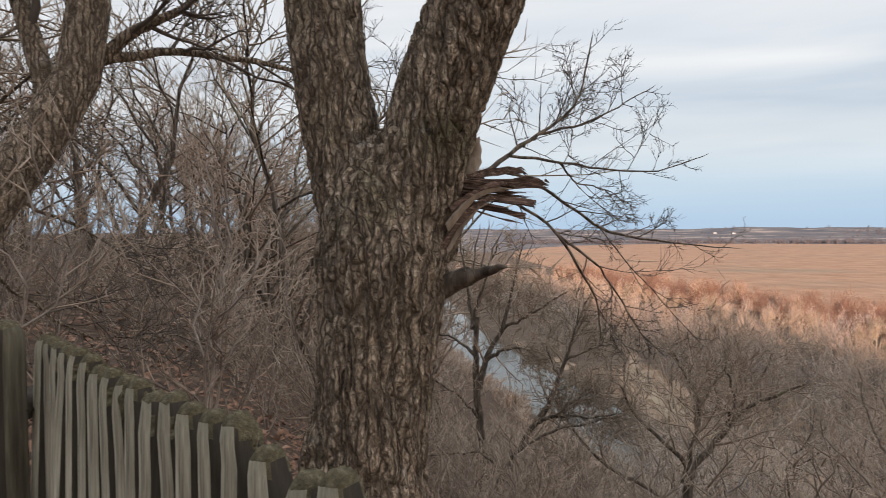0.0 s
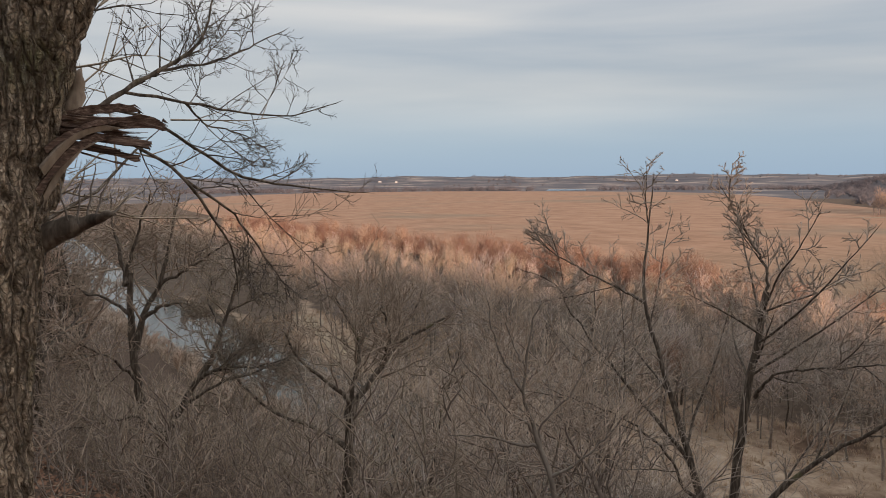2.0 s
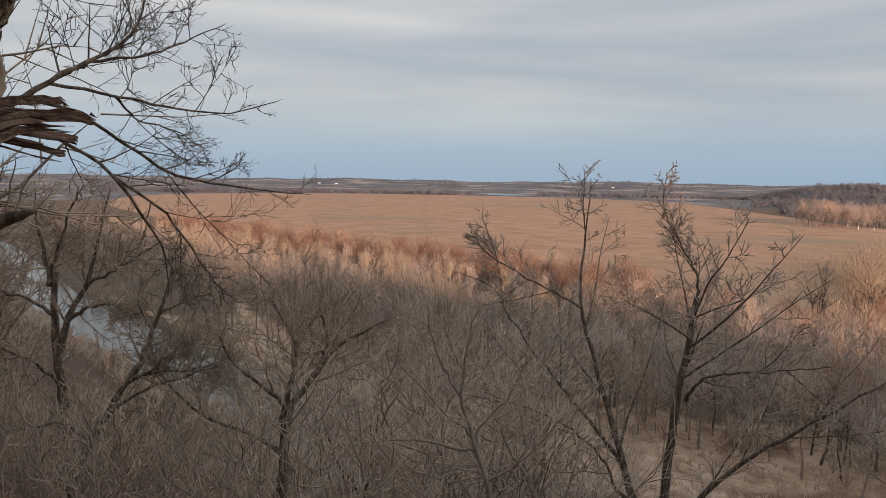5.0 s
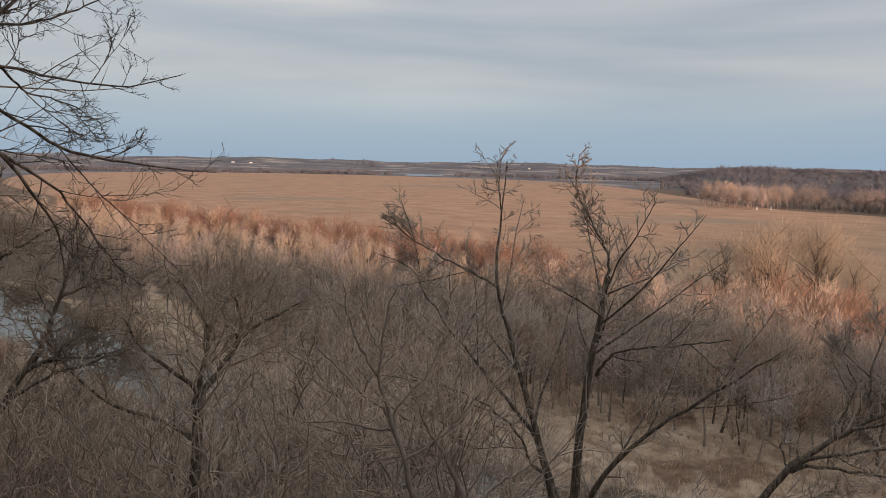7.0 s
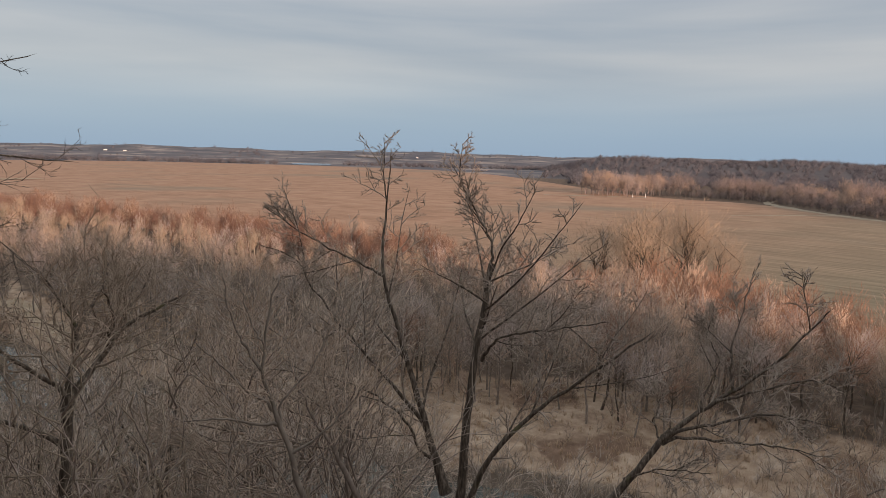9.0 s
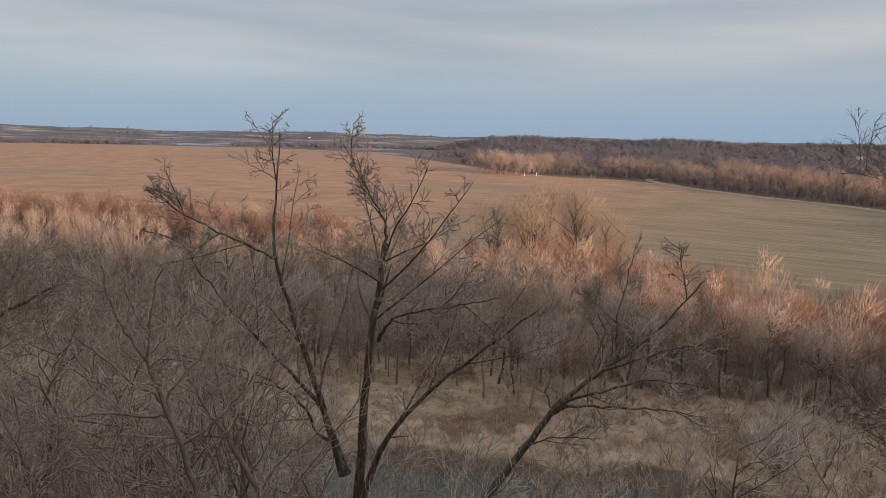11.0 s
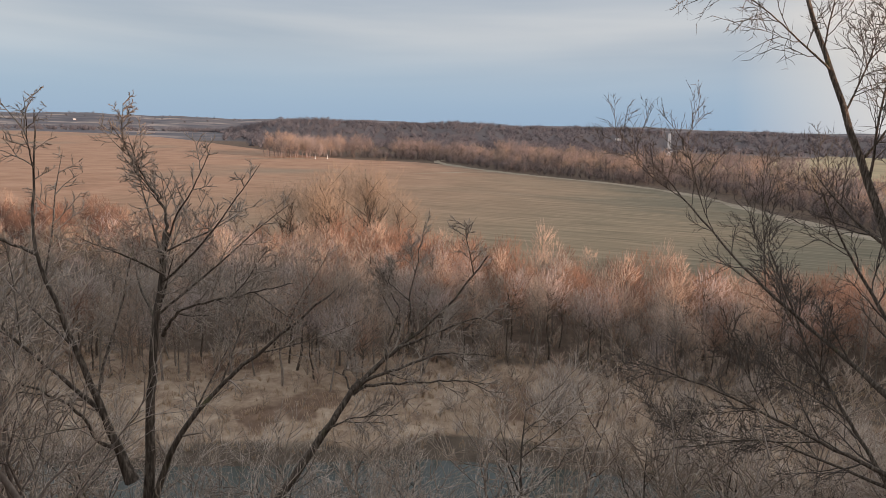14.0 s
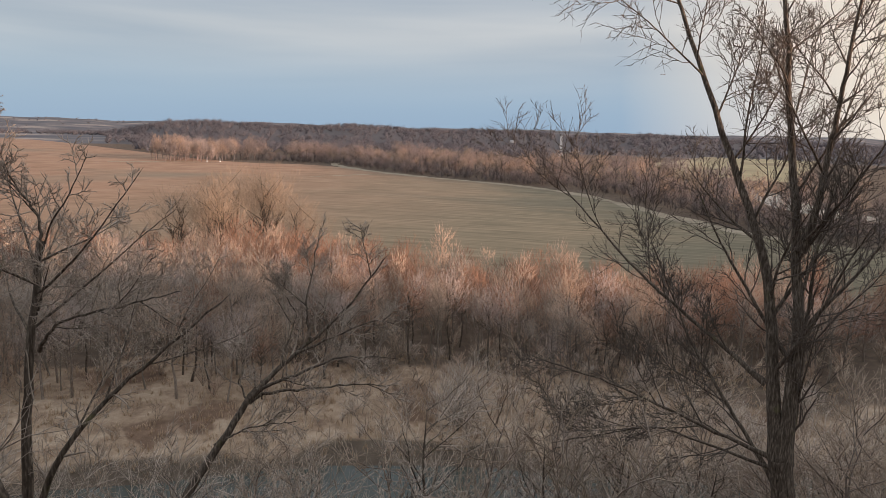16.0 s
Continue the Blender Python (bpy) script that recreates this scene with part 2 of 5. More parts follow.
def field_material():
    m = material("stubble_field_soil", [(0.3, (0.25, 0.145, 0.088)), (0.5, (0.33, 0.198, 0.124)), (0.72, (0.4, 0.255, 0.168))], (1, 1, 1), 0.05, 1.0, world_space=True, detail=9.0,
                 spots=[((0.20, 0.17, 0.12), 0.006, 0.55, 0.75)])
    nt = m.node_tree
    N, link = nt.nodes.new, nt.links.new
    bsdf = nt.nodes["Principled BSDF"]
    base = bsdf.inputs["Base Color"].links[0].from_socket
    pos = N("ShaderNodeNewGeometry").outputs["Position"]
    # grey-green colour coming in over the southern half of the field
    sep = N("ShaderNodeSeparateXYZ")
    link(pos, sep.inputs[0])
    wob = N("ShaderNodeTexNoise")
    wob.inputs["Scale"].default_value, wob.inputs["Detail"].default_value = 0.012, 6.0
    link(pos, wob.inputs["Vector"])
    add = N("ShaderNodeMath")
    add.operation = "MULTIPLY_ADD"
    add.inputs[1].default_value = 120.0
    link(wob.outputs[0], add.inputs[0])
    link(sep.outputs["Y"], add.inputs[2])
    edge = N("ShaderNodeMapRange")
    edge.inputs["From Min"].default_value, edge.inputs["From Max"].default_value = 290.0, 90.0
    link(add.outputs[0], edge.inputs[0])
    # drilled rows
    mp = N("ShaderNodeMapping")
    mp.inputs["Rotation"].default_value = (0, 0, radians(-9))
    mp.inputs["Scale"].default_value = (0.55, 0.045, 1)
    link(pos, mp.inputs[0])
    rows = N("ShaderNodeTexNoise")
    rows.inputs["Scale"].default_value, rows.inputs["Detail"].default_value = 1.0, 6.0
    link(mp.outputs[0], rows.inputs["Vector"])
    green = N("ShaderNodeValToRGB")
    green.color_ramp.elements[0].position, green.color_ramp.elements[0].color = 0.3, (0.145, 0.125, 0.08, 1)
    green.color_ramp.elements[1].position, green.color_ramp.elements[1].color = 0.7, (0.25, 0.203, 0.134, 1)
    link(rows.outputs[0], green.inputs[0])
    mx = N("ShaderNodeMix")
    mx.data_type = "RGBA"
    link(edge.outputs[0], mx.inputs["Factor"])
    link(base, mx.inputs["A"])
    link(green.outputs[0], mx.inputs["B"])
    shade = N("ShaderNodeMapRange")
    shade.inputs["From Min"].default_value, shade.inputs["From Max"].default_value = 0.3, 0.7
    shade.inputs["To Min"].default_value, shade.inputs["To Max"].default_value = 0.88, 1.08
    link(rows.outputs[0], shade.inputs[0])
    hsv = N("ShaderNodeHueSaturation")
    link(shade.outputs[0], hsv.inputs["Value"])
    link(mx.outputs["Result"], hsv.inputs["Color"])
    link(hsv.outputs[0], bsdf.inputs["Base Color"])
    return m


FIELD = field_material()


def water_material():
    m = bpy.data.materials.new("river_water")
    m.use_nodes = True
    nt = m.node_tree
    b = nt.nodes["Principled BSDF"]
    b.inputs["Base Color"].default_value = (0.055, 0.06, 0.05, 1)
    b.inputs["Roughness"].default_value = 0.06
    b.inputs["IOR"].default_value = 1.33
    n = nt.nodes.new("ShaderNodeTexNoise")
    n.inputs["Scale"].default_value, n.inputs["Detail"].default_value = 0.8, 4.0
    nt.links.new(nt.nodes.new("ShaderNodeNewGeometry").outputs["Position"], n.inputs["Vector"])
    k = nt.nodes.new("ShaderNodeBump")
    k.inputs["Strength"].default_value, k.inputs["Distance"].default_value = 0.6, 0.05
    nt.links.new(n.outputs[0], k.inputs["Height"])
    nt.links.new(k.outputs[0], b.inputs["Normal"])
    return m


WATER = water_material()


def ground_material():
    """Leaf litter, brush, dry grass, mud and far hill land, blended by the zones of the sheet with ragged edges."""
    m = bpy.data.materials.new("open_ground")
    m.use_nodes = True
    nt = m.node_tree
    N, link = nt.nodes.new, nt.links.new
    bsdf = nt.nodes["Principled BSDF"]
    bsdf.inputs["Roughness"].default_value, bsdf.inputs["Specular IOR Level"].default_value = 1.0, 0.15
    pos = N("ShaderNodeNewGeometry").outputs["Position"]

    def noise_of(size, detail=7.0):
        n = N("ShaderNodeTexNoise")
        n.inputs["Scale"].default_value, n.inputs["Detail"].default_value, n.inputs["Roughness"].default_value = size, detail, 0.65
        link(pos, n.inputs["Vector"])
        return n.outputs[0]

    def surface(fac, stops):
        r = N("ShaderNodeValToRGB")
        while len(r.color_ramp.elements) < len(stops):
            r.color_ramp.elements.new(0.5)
        for e, (p, c) in zip(r.color_ramp.elements, stops):
            e.position, e.color = p, (*c, 1)
        link(fac, r.inputs[0])
        return r.outputs[0]

    fine, middle, broad, wide = noise_of(4.0), noise_of(0.5), noise_of(0.1), noise_of(0.006)
    colour = surface(fine, [(0.3, (0.048, 0.032, 0.023)), (0.5, (0.1, 0.067, 0.048)), (0.72, (0.2, 0.14, 0.1))])
    layers = [("zone_plain", middle, [(0.3, (0.08, 0.056, 0.041)), (0.55, (0.14, 0.102, 0.074)), (0.75, (0.22, 0.165, 0.118))]),
              ("zone_bank", middle, [(0.28, (0.17, 0.11, 0.075)), (0.5, (0.34, 0.242, 0.166)), (0.72, (0.5, 0.385, 0.28))]),
              ("zone_scrub", middle, [(0.3, (0.1, 0.062, 0.042)), (0.55, (0.19, 0.122, 0.082)), (0.75, (0.3, 0.2, 0.135))]),
              ("zone_mud", middle, [(0.3, (0.075, 0.055, 0.04)), (0.7, (0.15, 0.115, 0.085))]),
              # far hills and ridge floor: haze is painted in as a blue-grey cast
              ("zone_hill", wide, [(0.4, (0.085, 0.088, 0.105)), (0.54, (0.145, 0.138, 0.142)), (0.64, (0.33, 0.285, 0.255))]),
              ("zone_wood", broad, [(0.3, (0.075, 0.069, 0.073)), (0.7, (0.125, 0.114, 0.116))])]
    for name, grain, stops in layers:
        a = N("ShaderNodeAttribute")
        a.attribute_name = name
        add = N("ShaderNodeMath")
        add.operation = "MULTIPLY_ADD"
        add.inputs[1].default_value = 0.9
        link(broad if name != "zone_hill" else wide, add.inputs[0])
        link(a.outputs["Fac"], add.inputs[2])
        r = N("ShaderNodeMapRange")
        r.inputs["From Min"].default_value, r.inputs["From Max"].default_value = 0.82, 1.08
        link(add.outputs[0], r.inputs[0])
        mx = N("ShaderNodeMix")
        mx.data_type = "RGBA"
        link(r.outputs[0], mx.inputs["Factor"])
        link(colour, mx.inputs["A"])
        link(surface(grain, stops), mx.inputs["B"])
        colour = mx.outputs["Result"]
    link(colour, bsdf.inputs["Base Color"])
    b = N("ShaderNodeBump")
    b.inputs["Strength"].default_value, b.inputs["Distance"].default_value = 1.0, 0.06
    link(fine, b.inputs["Height"])
    link(b.outputs[0], bsdf.inputs["Normal"])
    return m


GROUND = ground_material()


# ---------------------------------------------------------------- mesh helpers
def mesh_of(name, verts, faces, mats, smooth=False, index=None):
    """verts (n,3); faces: arrays of quads or triangles."""
    me = bpy.data.meshes.new(name)
    verts = np.asarray(verts, np.float32).reshape(-1, 3)
    faces = [np.asarray(f, np.int32) for f in faces if len(f)]
    me.vertices.add(len(verts))
    me.vertices.foreach_set("co", verts.ravel())
    loops = np.concatenate([f.ravel() for f in faces])
    totals = np.concatenate([np.full(len(f), f.shape[1], np.int32) for f in faces])
    me.loops.add(len(loops))
    me.loops.foreach_set("vertex_index", loops)
    me.polygons.add(len(totals))
    me.polygons.foreach_set("loop_start", np.concatenate([[0], np.cumsum(totals)[:-1]]).astype(np.int32))
    me.polygons.foreach_set("loop_total", totals)
    for m in mats if isinstance(mats, (list, tuple)) else [mats]:
        me.materials.append(m)
    if index is not None:
        me.polygons.foreach_set("material_index", np.asarray(index, np.int32))
    if smooth:
        me.polygons.foreach_set("use_smooth", np.ones(len(totals), bool))
    me.update(calc_edges=True)
    return me


def part(name, me, parent, label=""):
    ob = new(name, me)
    ob.parent = parent
    if label:
        ob["label"] = label
    return ob


def thing(name, x, y, z, label, category, group="", kind=""):
    ob = new(name)
    ob.empty_display_size = 0.2
    ob.location = (x, y, z)
    return tagged(ob, label, category, group, kind)


def tubes(P, R, k, tip=True):
    """Tubes along b polylines P (b,n,3) with radii R (b,n) and k sides; the last ring closes to a point."""
    b, n, _ = P.shape
    T = np.gradient(P, axis=1)
    T /= np.linalg.norm(T, axis=2, keepdims=True) + 1e-9
    mean = P[:, -1] - P[:, 0]
    ref = np.where(np.abs(mean[:, 2:3]) > 0.85 * np.linalg.norm(mean, axis=1, keepdims=True), [[1.0, 0.2, 0.0]], [[0.05, 0.1, 1.0]])
    U = np.cross(T, ref[:, None, :])
    U /= np.linalg.norm(U, axis=2, keepdims=True) + 1e-9
    V = np.cross(T, U)
    m = n - 1 if tip else n
    a = np.arange(k) * 2 * np.pi / k
    ring = U[:, :m, None] * np.cos(a)[None, None, :, None] + V[:, :m, None] * np.sin(a)[None, None, :, None]
    verts = P[:, :m, None] + ring * R[:, :m, None, None]
    per = m * k + (1 if tip else 0)
    v = verts.reshape(b, m * k, 3)
    if tip:
        v = np.concatenate([v, P[:, -1:]], axis=1)
    i, j = np.meshgrid(np.arange(m - 1), np.arange(k), indexing="ij")
    q = np.stack([i * k + j, i * k + (j + 1) % k, (i + 1) * k + (j + 1) % k, (i + 1) * k + j], -1).reshape(-1, 4)
    off = (np.arange(b) * per)[:, None, None]
    quads = (q[None] + off).reshape(-1, 4)
    tris = np.zeros((0, 3), int)
    if tip:
        j = np.arange(k)
        t = np.stack([(m - 1) * k + j, (m - 1) * k + (j + 1) % k, np.full(k, m * k)], -1)
        tris = (t[None] + off).reshape(-1, 3)
    return v.reshape(-1, 3), quads, tris


def join(pieces):
    vs, qs, ts, o = [], [], [], 0
    for v, q, t in pieces:
        vs.append(v), qs.append(q + o), ts.append(t + o)
        o += len(v)
    return np.concatenate(vs), np.concatenate(qs), np.concatenate(ts)


def sprout(rng, P, R, L, n, seg, ang, ratio, wig, up, lo=0.25, hi=1.0, rr=0.55, rmin=0.003, tip=0.3):
    """n children on each parent polyline."""
    b, m, _ = P.shape
    t = lo + (np.arange(n)[None] + rng.random((b, n))) / n * (hi - lo)
    f = np.clip(t * (m - 1), 0, m - 1.001)
    i = f.astype(int)
    w = (f - i)[..., None]
    bi = np.arange(b)[:, None]
    start = P[bi, i] * (1 - w) + P[bi, i + 1] * w
    tan = P[bi, i + 1] - P[bi, i]
    tan /= np.linalg.norm(tan, axis=2, keepdims=True) + 1e-9
    side = np.cross(tan, rng.normal(size=(b, n, 3)))
    side /= np.linalg.norm(side, axis=2, keepdims=True) + 1e-9
    a = np.radians(ang) * (0.75 + 0.5 * rng.random((b, n, 1)))
    d = tan * np.cos(a) + side * np.sin(a)
    d[..., 2] += up
    r0 = np.maximum((R[bi, i] * (1 - w[..., 0]) + R[bi, i + 1] * w[..., 0]) * rr, rmin)
    length = (L[:, None] * ratio * (1.15 - 0.6 * t) * (0.65 + 0.7 * rng.random((b, n)))).reshape(-1)
    d = d.reshape(-1, 3)
    d /= np.linalg.norm(d, axis=1, keepdims=True)
    pts = [start.reshape(-1, 3)]
    kink = np.cross(d, rng.normal(size=d.shape))
    kink /= np.linalg.norm(kink, axis=1, keepdims=True) + 1e-9
    for j in range(seg):
        d = d + rng.normal(size=d.shape) * wig * 0.75 + kink * (wig * (1.3 if j % 2 else -1.3) * (0.5 if j == 0 else 1.0))
        d[:, 2] += up * 0.5
        d /= np.linalg.norm(d, axis=1, keepdims=True)
        pts.append(pts[-1] + d * (length / seg)[:, None])
    C = np.stack(pts, 1)
    r = r0.reshape(-1, 1) * (1 - (1 - tip) * np.linspace(0, 1, seg + 1)[None])
    return C, r, length


def bent(points, m, rng, wobble):
    """A smooth polyline of m points through a limb's few joints, with a little crookedness."""
    p = np.array(points, float)
    s = np.concatenate([[0], np.cumsum(np.linalg.norm(np.diff(p, axis=0), axis=1))])
    u = np.linspace(0, s[-1], m)
    q = np.stack([np.interp(u, s, p[:, i]) for i in range(3)], 1)
    k = np.array([0.25, 0.5, 0.25])
    for _ in range(2):
        q[1:-1] = k[0] * q[:-2] + k[1] * q[1:-1] + k[2] * q[2:]
    e = rng.normal(size=q.shape) * wobble
    e[0] = e[-1] = 0
    return q + e, s[-1]


# ---------------------------------------------------------------- lie of the land
# the run past y -38 is unseen, bent so its bluff shades the plain
RIVER = np.array([(-90, 900), (-40, 600), (-6, 330), (5, 212), (18, 146), (28, 103), (35, 68), (40, 45), (47, 31), (53, 20), (56, 8), (57, -6), (64, -38), (92, -68), (150, -92), (215, -125), (262, -160), (275, -220), (275, -900)], float)
BEND = np.array([(640, -40), (520, -72), (430, -88), (350, -88), (318, -104), (296, -130)], float)
HALF = 8.0
FIELD_EDGE = np.array([(70, 1000), (95, 420), (112, 262), (128, 215), (140, 150), (140, 95), (126, 45), (122, 0), (128, -50), (150, -100), (205, -112), (222, -66), (252, -33), (391, 18), (458, 132), (540, 208), (522, 292), (690, 500), (930, 820), (1000, 1100), (850, 1361), (630, 1571), (250, 1500)], float)


def to_line(x, y, line):
    """Distance to a polyline, and which side of it (positive on the left of its run)."""
    best = np.full(x.shape, 1e9)
    side = np.zeros(x.shape)
    for (ax, ay), (bx, by) in zip(line[:-1], line[1:]):
        dx, dy = bx - ax, by - ay
        t = np.clip(((x - ax) * dx + (y - ay) * dy) / (dx * dx + dy * dy), 0, 1)
        ex, ey = x - ax - t * dx, y - ay - t * dy
        d = np.hypot(ex, ey)
        near = d < best
        best = np.where(near, d, best)
        side = np.where(near, np.sign(dx * ey - dy * ex), side)
    return best, side


def step(v, a, b):
    t = np.clip((v - a) / (b - a), 0, 1)
    return t * t * (3 - 2 * t)


def ripple(x, y, s):
    return np.sin(x / s + 1.3 * np.sin(y / s * 0.7)) * np.cos(y / s * 0.83 + 1.1 * np.sin(x / s * 0.6 + 2))


def height(x, y):
    x, y = np.asarray(x, float), np.asarray(y, float)
    d, side = to_line(x, y, RIVER)
    d2, _ = to_line(x, y, BEND)
    r = np.hypot(x, y)
    az = np.degrees(np.arctan2(x, y))
    s = d - HALF
    # the bluff on the near side of the river
    bluff = np.interp(s, [0, 2, 5, 47, 53, 62, 82, 130, 400], [0, 1.2, 2.6, 29.2, 29.6, 30.0, 30.5, 31, 32])
    bluff = bluff + (ripple(x, y, 7.0) * 0.5 + ripple(x, y, 2.7) * 0.15) * step(s, 3, 12) * step(r, 3, 12)
    bluff = bluff - (bluff - 29.4) * (1 - step(r, 2.0, 6.0)) * 0.8
    # an unseen knoll added on the upland behind, shading the near slope from sun
    bluff = bluff + 18 * step(s, 55, 95) * (1 - step(x, 36, 66) + 0.9 * step(-x, 8, 26)) * step(-y, 4, 30)
    # the unseen bluff beyond x 42 is lowered to let sun reach the woods
    bluff = bluff * (1 - 0.15 * step(x, 42, 84) * step(-y, 35, 75))
    west = step(-az, 2, 20) * step(r, 8, 30) * (1 - step(np.abs(az), 55, 85))
    bluff = np.where(s > 45, bluff - (bluff - 30.5) * west * 0.75, bluff)
    plain = np.interp(s, [0, 1.5, 6, 40], [0, 0.7, 0.9, 1.0]) + ripple(x, y, 11) * 0.12 * step(s, 3, 15)
    # wooded ridge and far hills
    ridge = 25 * (1.22 - 0.22 * step(az, 68, 92)) * step(az, 52.5, 58) * (1 - 0.45 * step(az, 93, 112)) * (0.85 * step(r, 1100, 1750) + 0.15 * step(r, 1600, 2400)) * (1 + 0.10 * np.sin(az * 0.55) + 0.05 * np.sin(az * 1.9))
    far = step(r, 2300, 3600) * (35 + 5 * np.sin(az * 0.31 + 0.5) + 3 * np.sin(az * 0.9) + 1.5 * np.sin(az * 2.3))
    far = far + step(r, 3600, 4900) * 4
    plain = plain + np.maximum(ridge, far * 0.97) * np.where(np.abs(az) > 150, 0.5, 1.0)
    z = np.where(side < 0, bluff, plain)
    z = np.where(s < 0, -1.6 * step(-s, 0, 3), z)
    wet = step(13 - d2, 0, 3)
    return np.where(d2 < 14, z * (1 - wet) - 1.5 * wet, z)


def ground_at(x, y):
    return float(height(np.array([x]), np.array([y]))[0])


def build_ground():
    az = np.radians(np.concatenate([np.arange(-42, 116, 0.5), np.arange(116, 318, 3.0)]))
    r = np.concatenate([[0.05], 0.5 * 1.042 ** np.arange(224)])
    r = r[r < 4950]
    A, Rr = np.meshgrid(az, r)
    X, Y = Rr * np.sin(A), Rr * np.cos(A)
    Z = height(X, Y)
    n, m = X.shape
    i, j = np.meshgrid(np.arange(n - 1), np.arange(m), indexing="ij")
    q = np.stack([i * m + j, i * m + (j + 1) % m, (i + 1) * m + (j + 1) % m, (i + 1) * m + j], -1).reshape(-1, 4)[:, ::-1]
    v = np.stack([X, Y, Z], -1).reshape(-1, 3)
    c = v
    d, side = to_line(c[:, 0], c[:, 1], RIVER)
    rr = np.hypot(c[:, 0], c[:, 1])
    caz = np.degrees(np.arctan2(c[:, 0], c[:, 1]))
    rag = ripple(c[:, 0], c[:, 1], 6.0) * 3 + ripple(c[:, 0], c[:, 1], 2.3) * 1.5
    wide = np.interp(caz, [8, 13, 14.5, 17.5, 20, 30, 40, 50, 80, 118], [3, 3, 24, 20, 5, 4, 26, 32, 26, 10])
    zone = np.zeros((len(v), 6))
    zone[:, 0] = side > 0
    zone[:, 1] = (side > 0) * step(HALF + wide - d + 1.5 * rag, -6, 6) * (caz > 5)
    zone[:, 2] = step(HALF + 2.2 - d + 0.4 * rag, -1.5, 1.5)
    zone[:, 3] = step(rr, 900, 1200) * (side > 0)
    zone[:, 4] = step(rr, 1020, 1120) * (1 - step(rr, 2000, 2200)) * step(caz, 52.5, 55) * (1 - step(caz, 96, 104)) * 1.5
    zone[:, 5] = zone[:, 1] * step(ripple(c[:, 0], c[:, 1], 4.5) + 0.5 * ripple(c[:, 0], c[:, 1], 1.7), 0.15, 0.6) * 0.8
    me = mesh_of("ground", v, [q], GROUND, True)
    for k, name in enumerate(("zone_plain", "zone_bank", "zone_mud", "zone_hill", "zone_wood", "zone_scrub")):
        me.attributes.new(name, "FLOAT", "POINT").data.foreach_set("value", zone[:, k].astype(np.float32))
    ob = new("ground", me)
    tagged(ob, "leaf-strewn bluff falling to a flat brown flood plain and far hills", "ground", kind="structure")


def ribbon(name, line, half, z, mat, label, category, follow=False, ragged=0.0):
    p = line.copy()
    for _ in range(5 if ragged else 3):
        mid = np.empty((2 * len(p) - 2, 2))
        mid[0::2], mid[1::2] = p[:-1] * 0.75 + p[1:] * 0.25, p[:-1] * 0.25 + p[1:] * 0.75
        p = np.concatenate([p[:1], mid, p[-1:]])
    t = np.gradient(p, axis=0)
    t /= np.linalg.norm(t, axis=1, keepdims=True)
    nrm = np.stack([-t[:, 1], t[:, 0]], 1)
    u = np.linspace(-1, 1, 5)
    wide = half * (1 + ragged * ripple(p[:, 0], p[:, 1], 11.0) + 0.5 * ragged * ripple(p[:, 0], p[:, 1], 4.3))
    g = p[:, None] + nrm[:, None] * (u[None] * wide[:, None])[..., None]
    zz = height(g[..., 0], g[..., 1]) + z if follow else np.full(g.shape[:2], z)
    v = np.concatenate([g, zz[..., None]], -1).reshape(-1, 3)
    n, m = g.shape[:2]
    i, j = np.meshgrid(np.arange(n - 1), np.arange(m - 1), indexing="ij")
    q = np.stack([i * m + j, i * m + j + 1, (i + 1) * m + j + 1, (i + 1) * m + j], -1).reshape(-1, 4)[:, ::-1]
    ob = new(name, mesh_of(name, v, [q], mat, True))
    return tagged(ob, label, category, kind="structure")


build_ground()
ribbon("water", RIVER, HALF + 0.6, -0.05, WATER, "slow grey river reflecting the evening sky", "river")
ribbon("water", BEND, 12.5, -0.07, WATER, "pale bend of the river beyond the field", "river")


def build_field():
    bm = bmesh.new()
    p = [tuple(q) for q in FIELD_EDGE]
    for _ in range(2):
        p = [c for a, b in zip(p, p[1:] + p[:1]) for c in ((a[0] * 0.75 + b[0] * 0.25, a[1] * 0.75 + b[1] * 0.25), (a[0] * 0.25 + b[0] * 0.75, a[1] * 0.25 + b[1] * 0.75))]
    bm.faces.new([bm.verts.new((x, y, 1.22)) for x, y in p])
    bmesh.ops.triangulate(bm, faces=bm.faces)
    for _ in range(1):
        bmesh.ops.subdivide_edges(bm, edges=bm.edges, cuts=1)
    me = bpy.data.meshes.new("field")
    bm.to_mesh(me)
    bm.free()
    me.materials.append(FIELD)
    tagged(new("field", me), "broad harvested field, tawny stubble turning grey green", "field", kind="structure")


build_field()


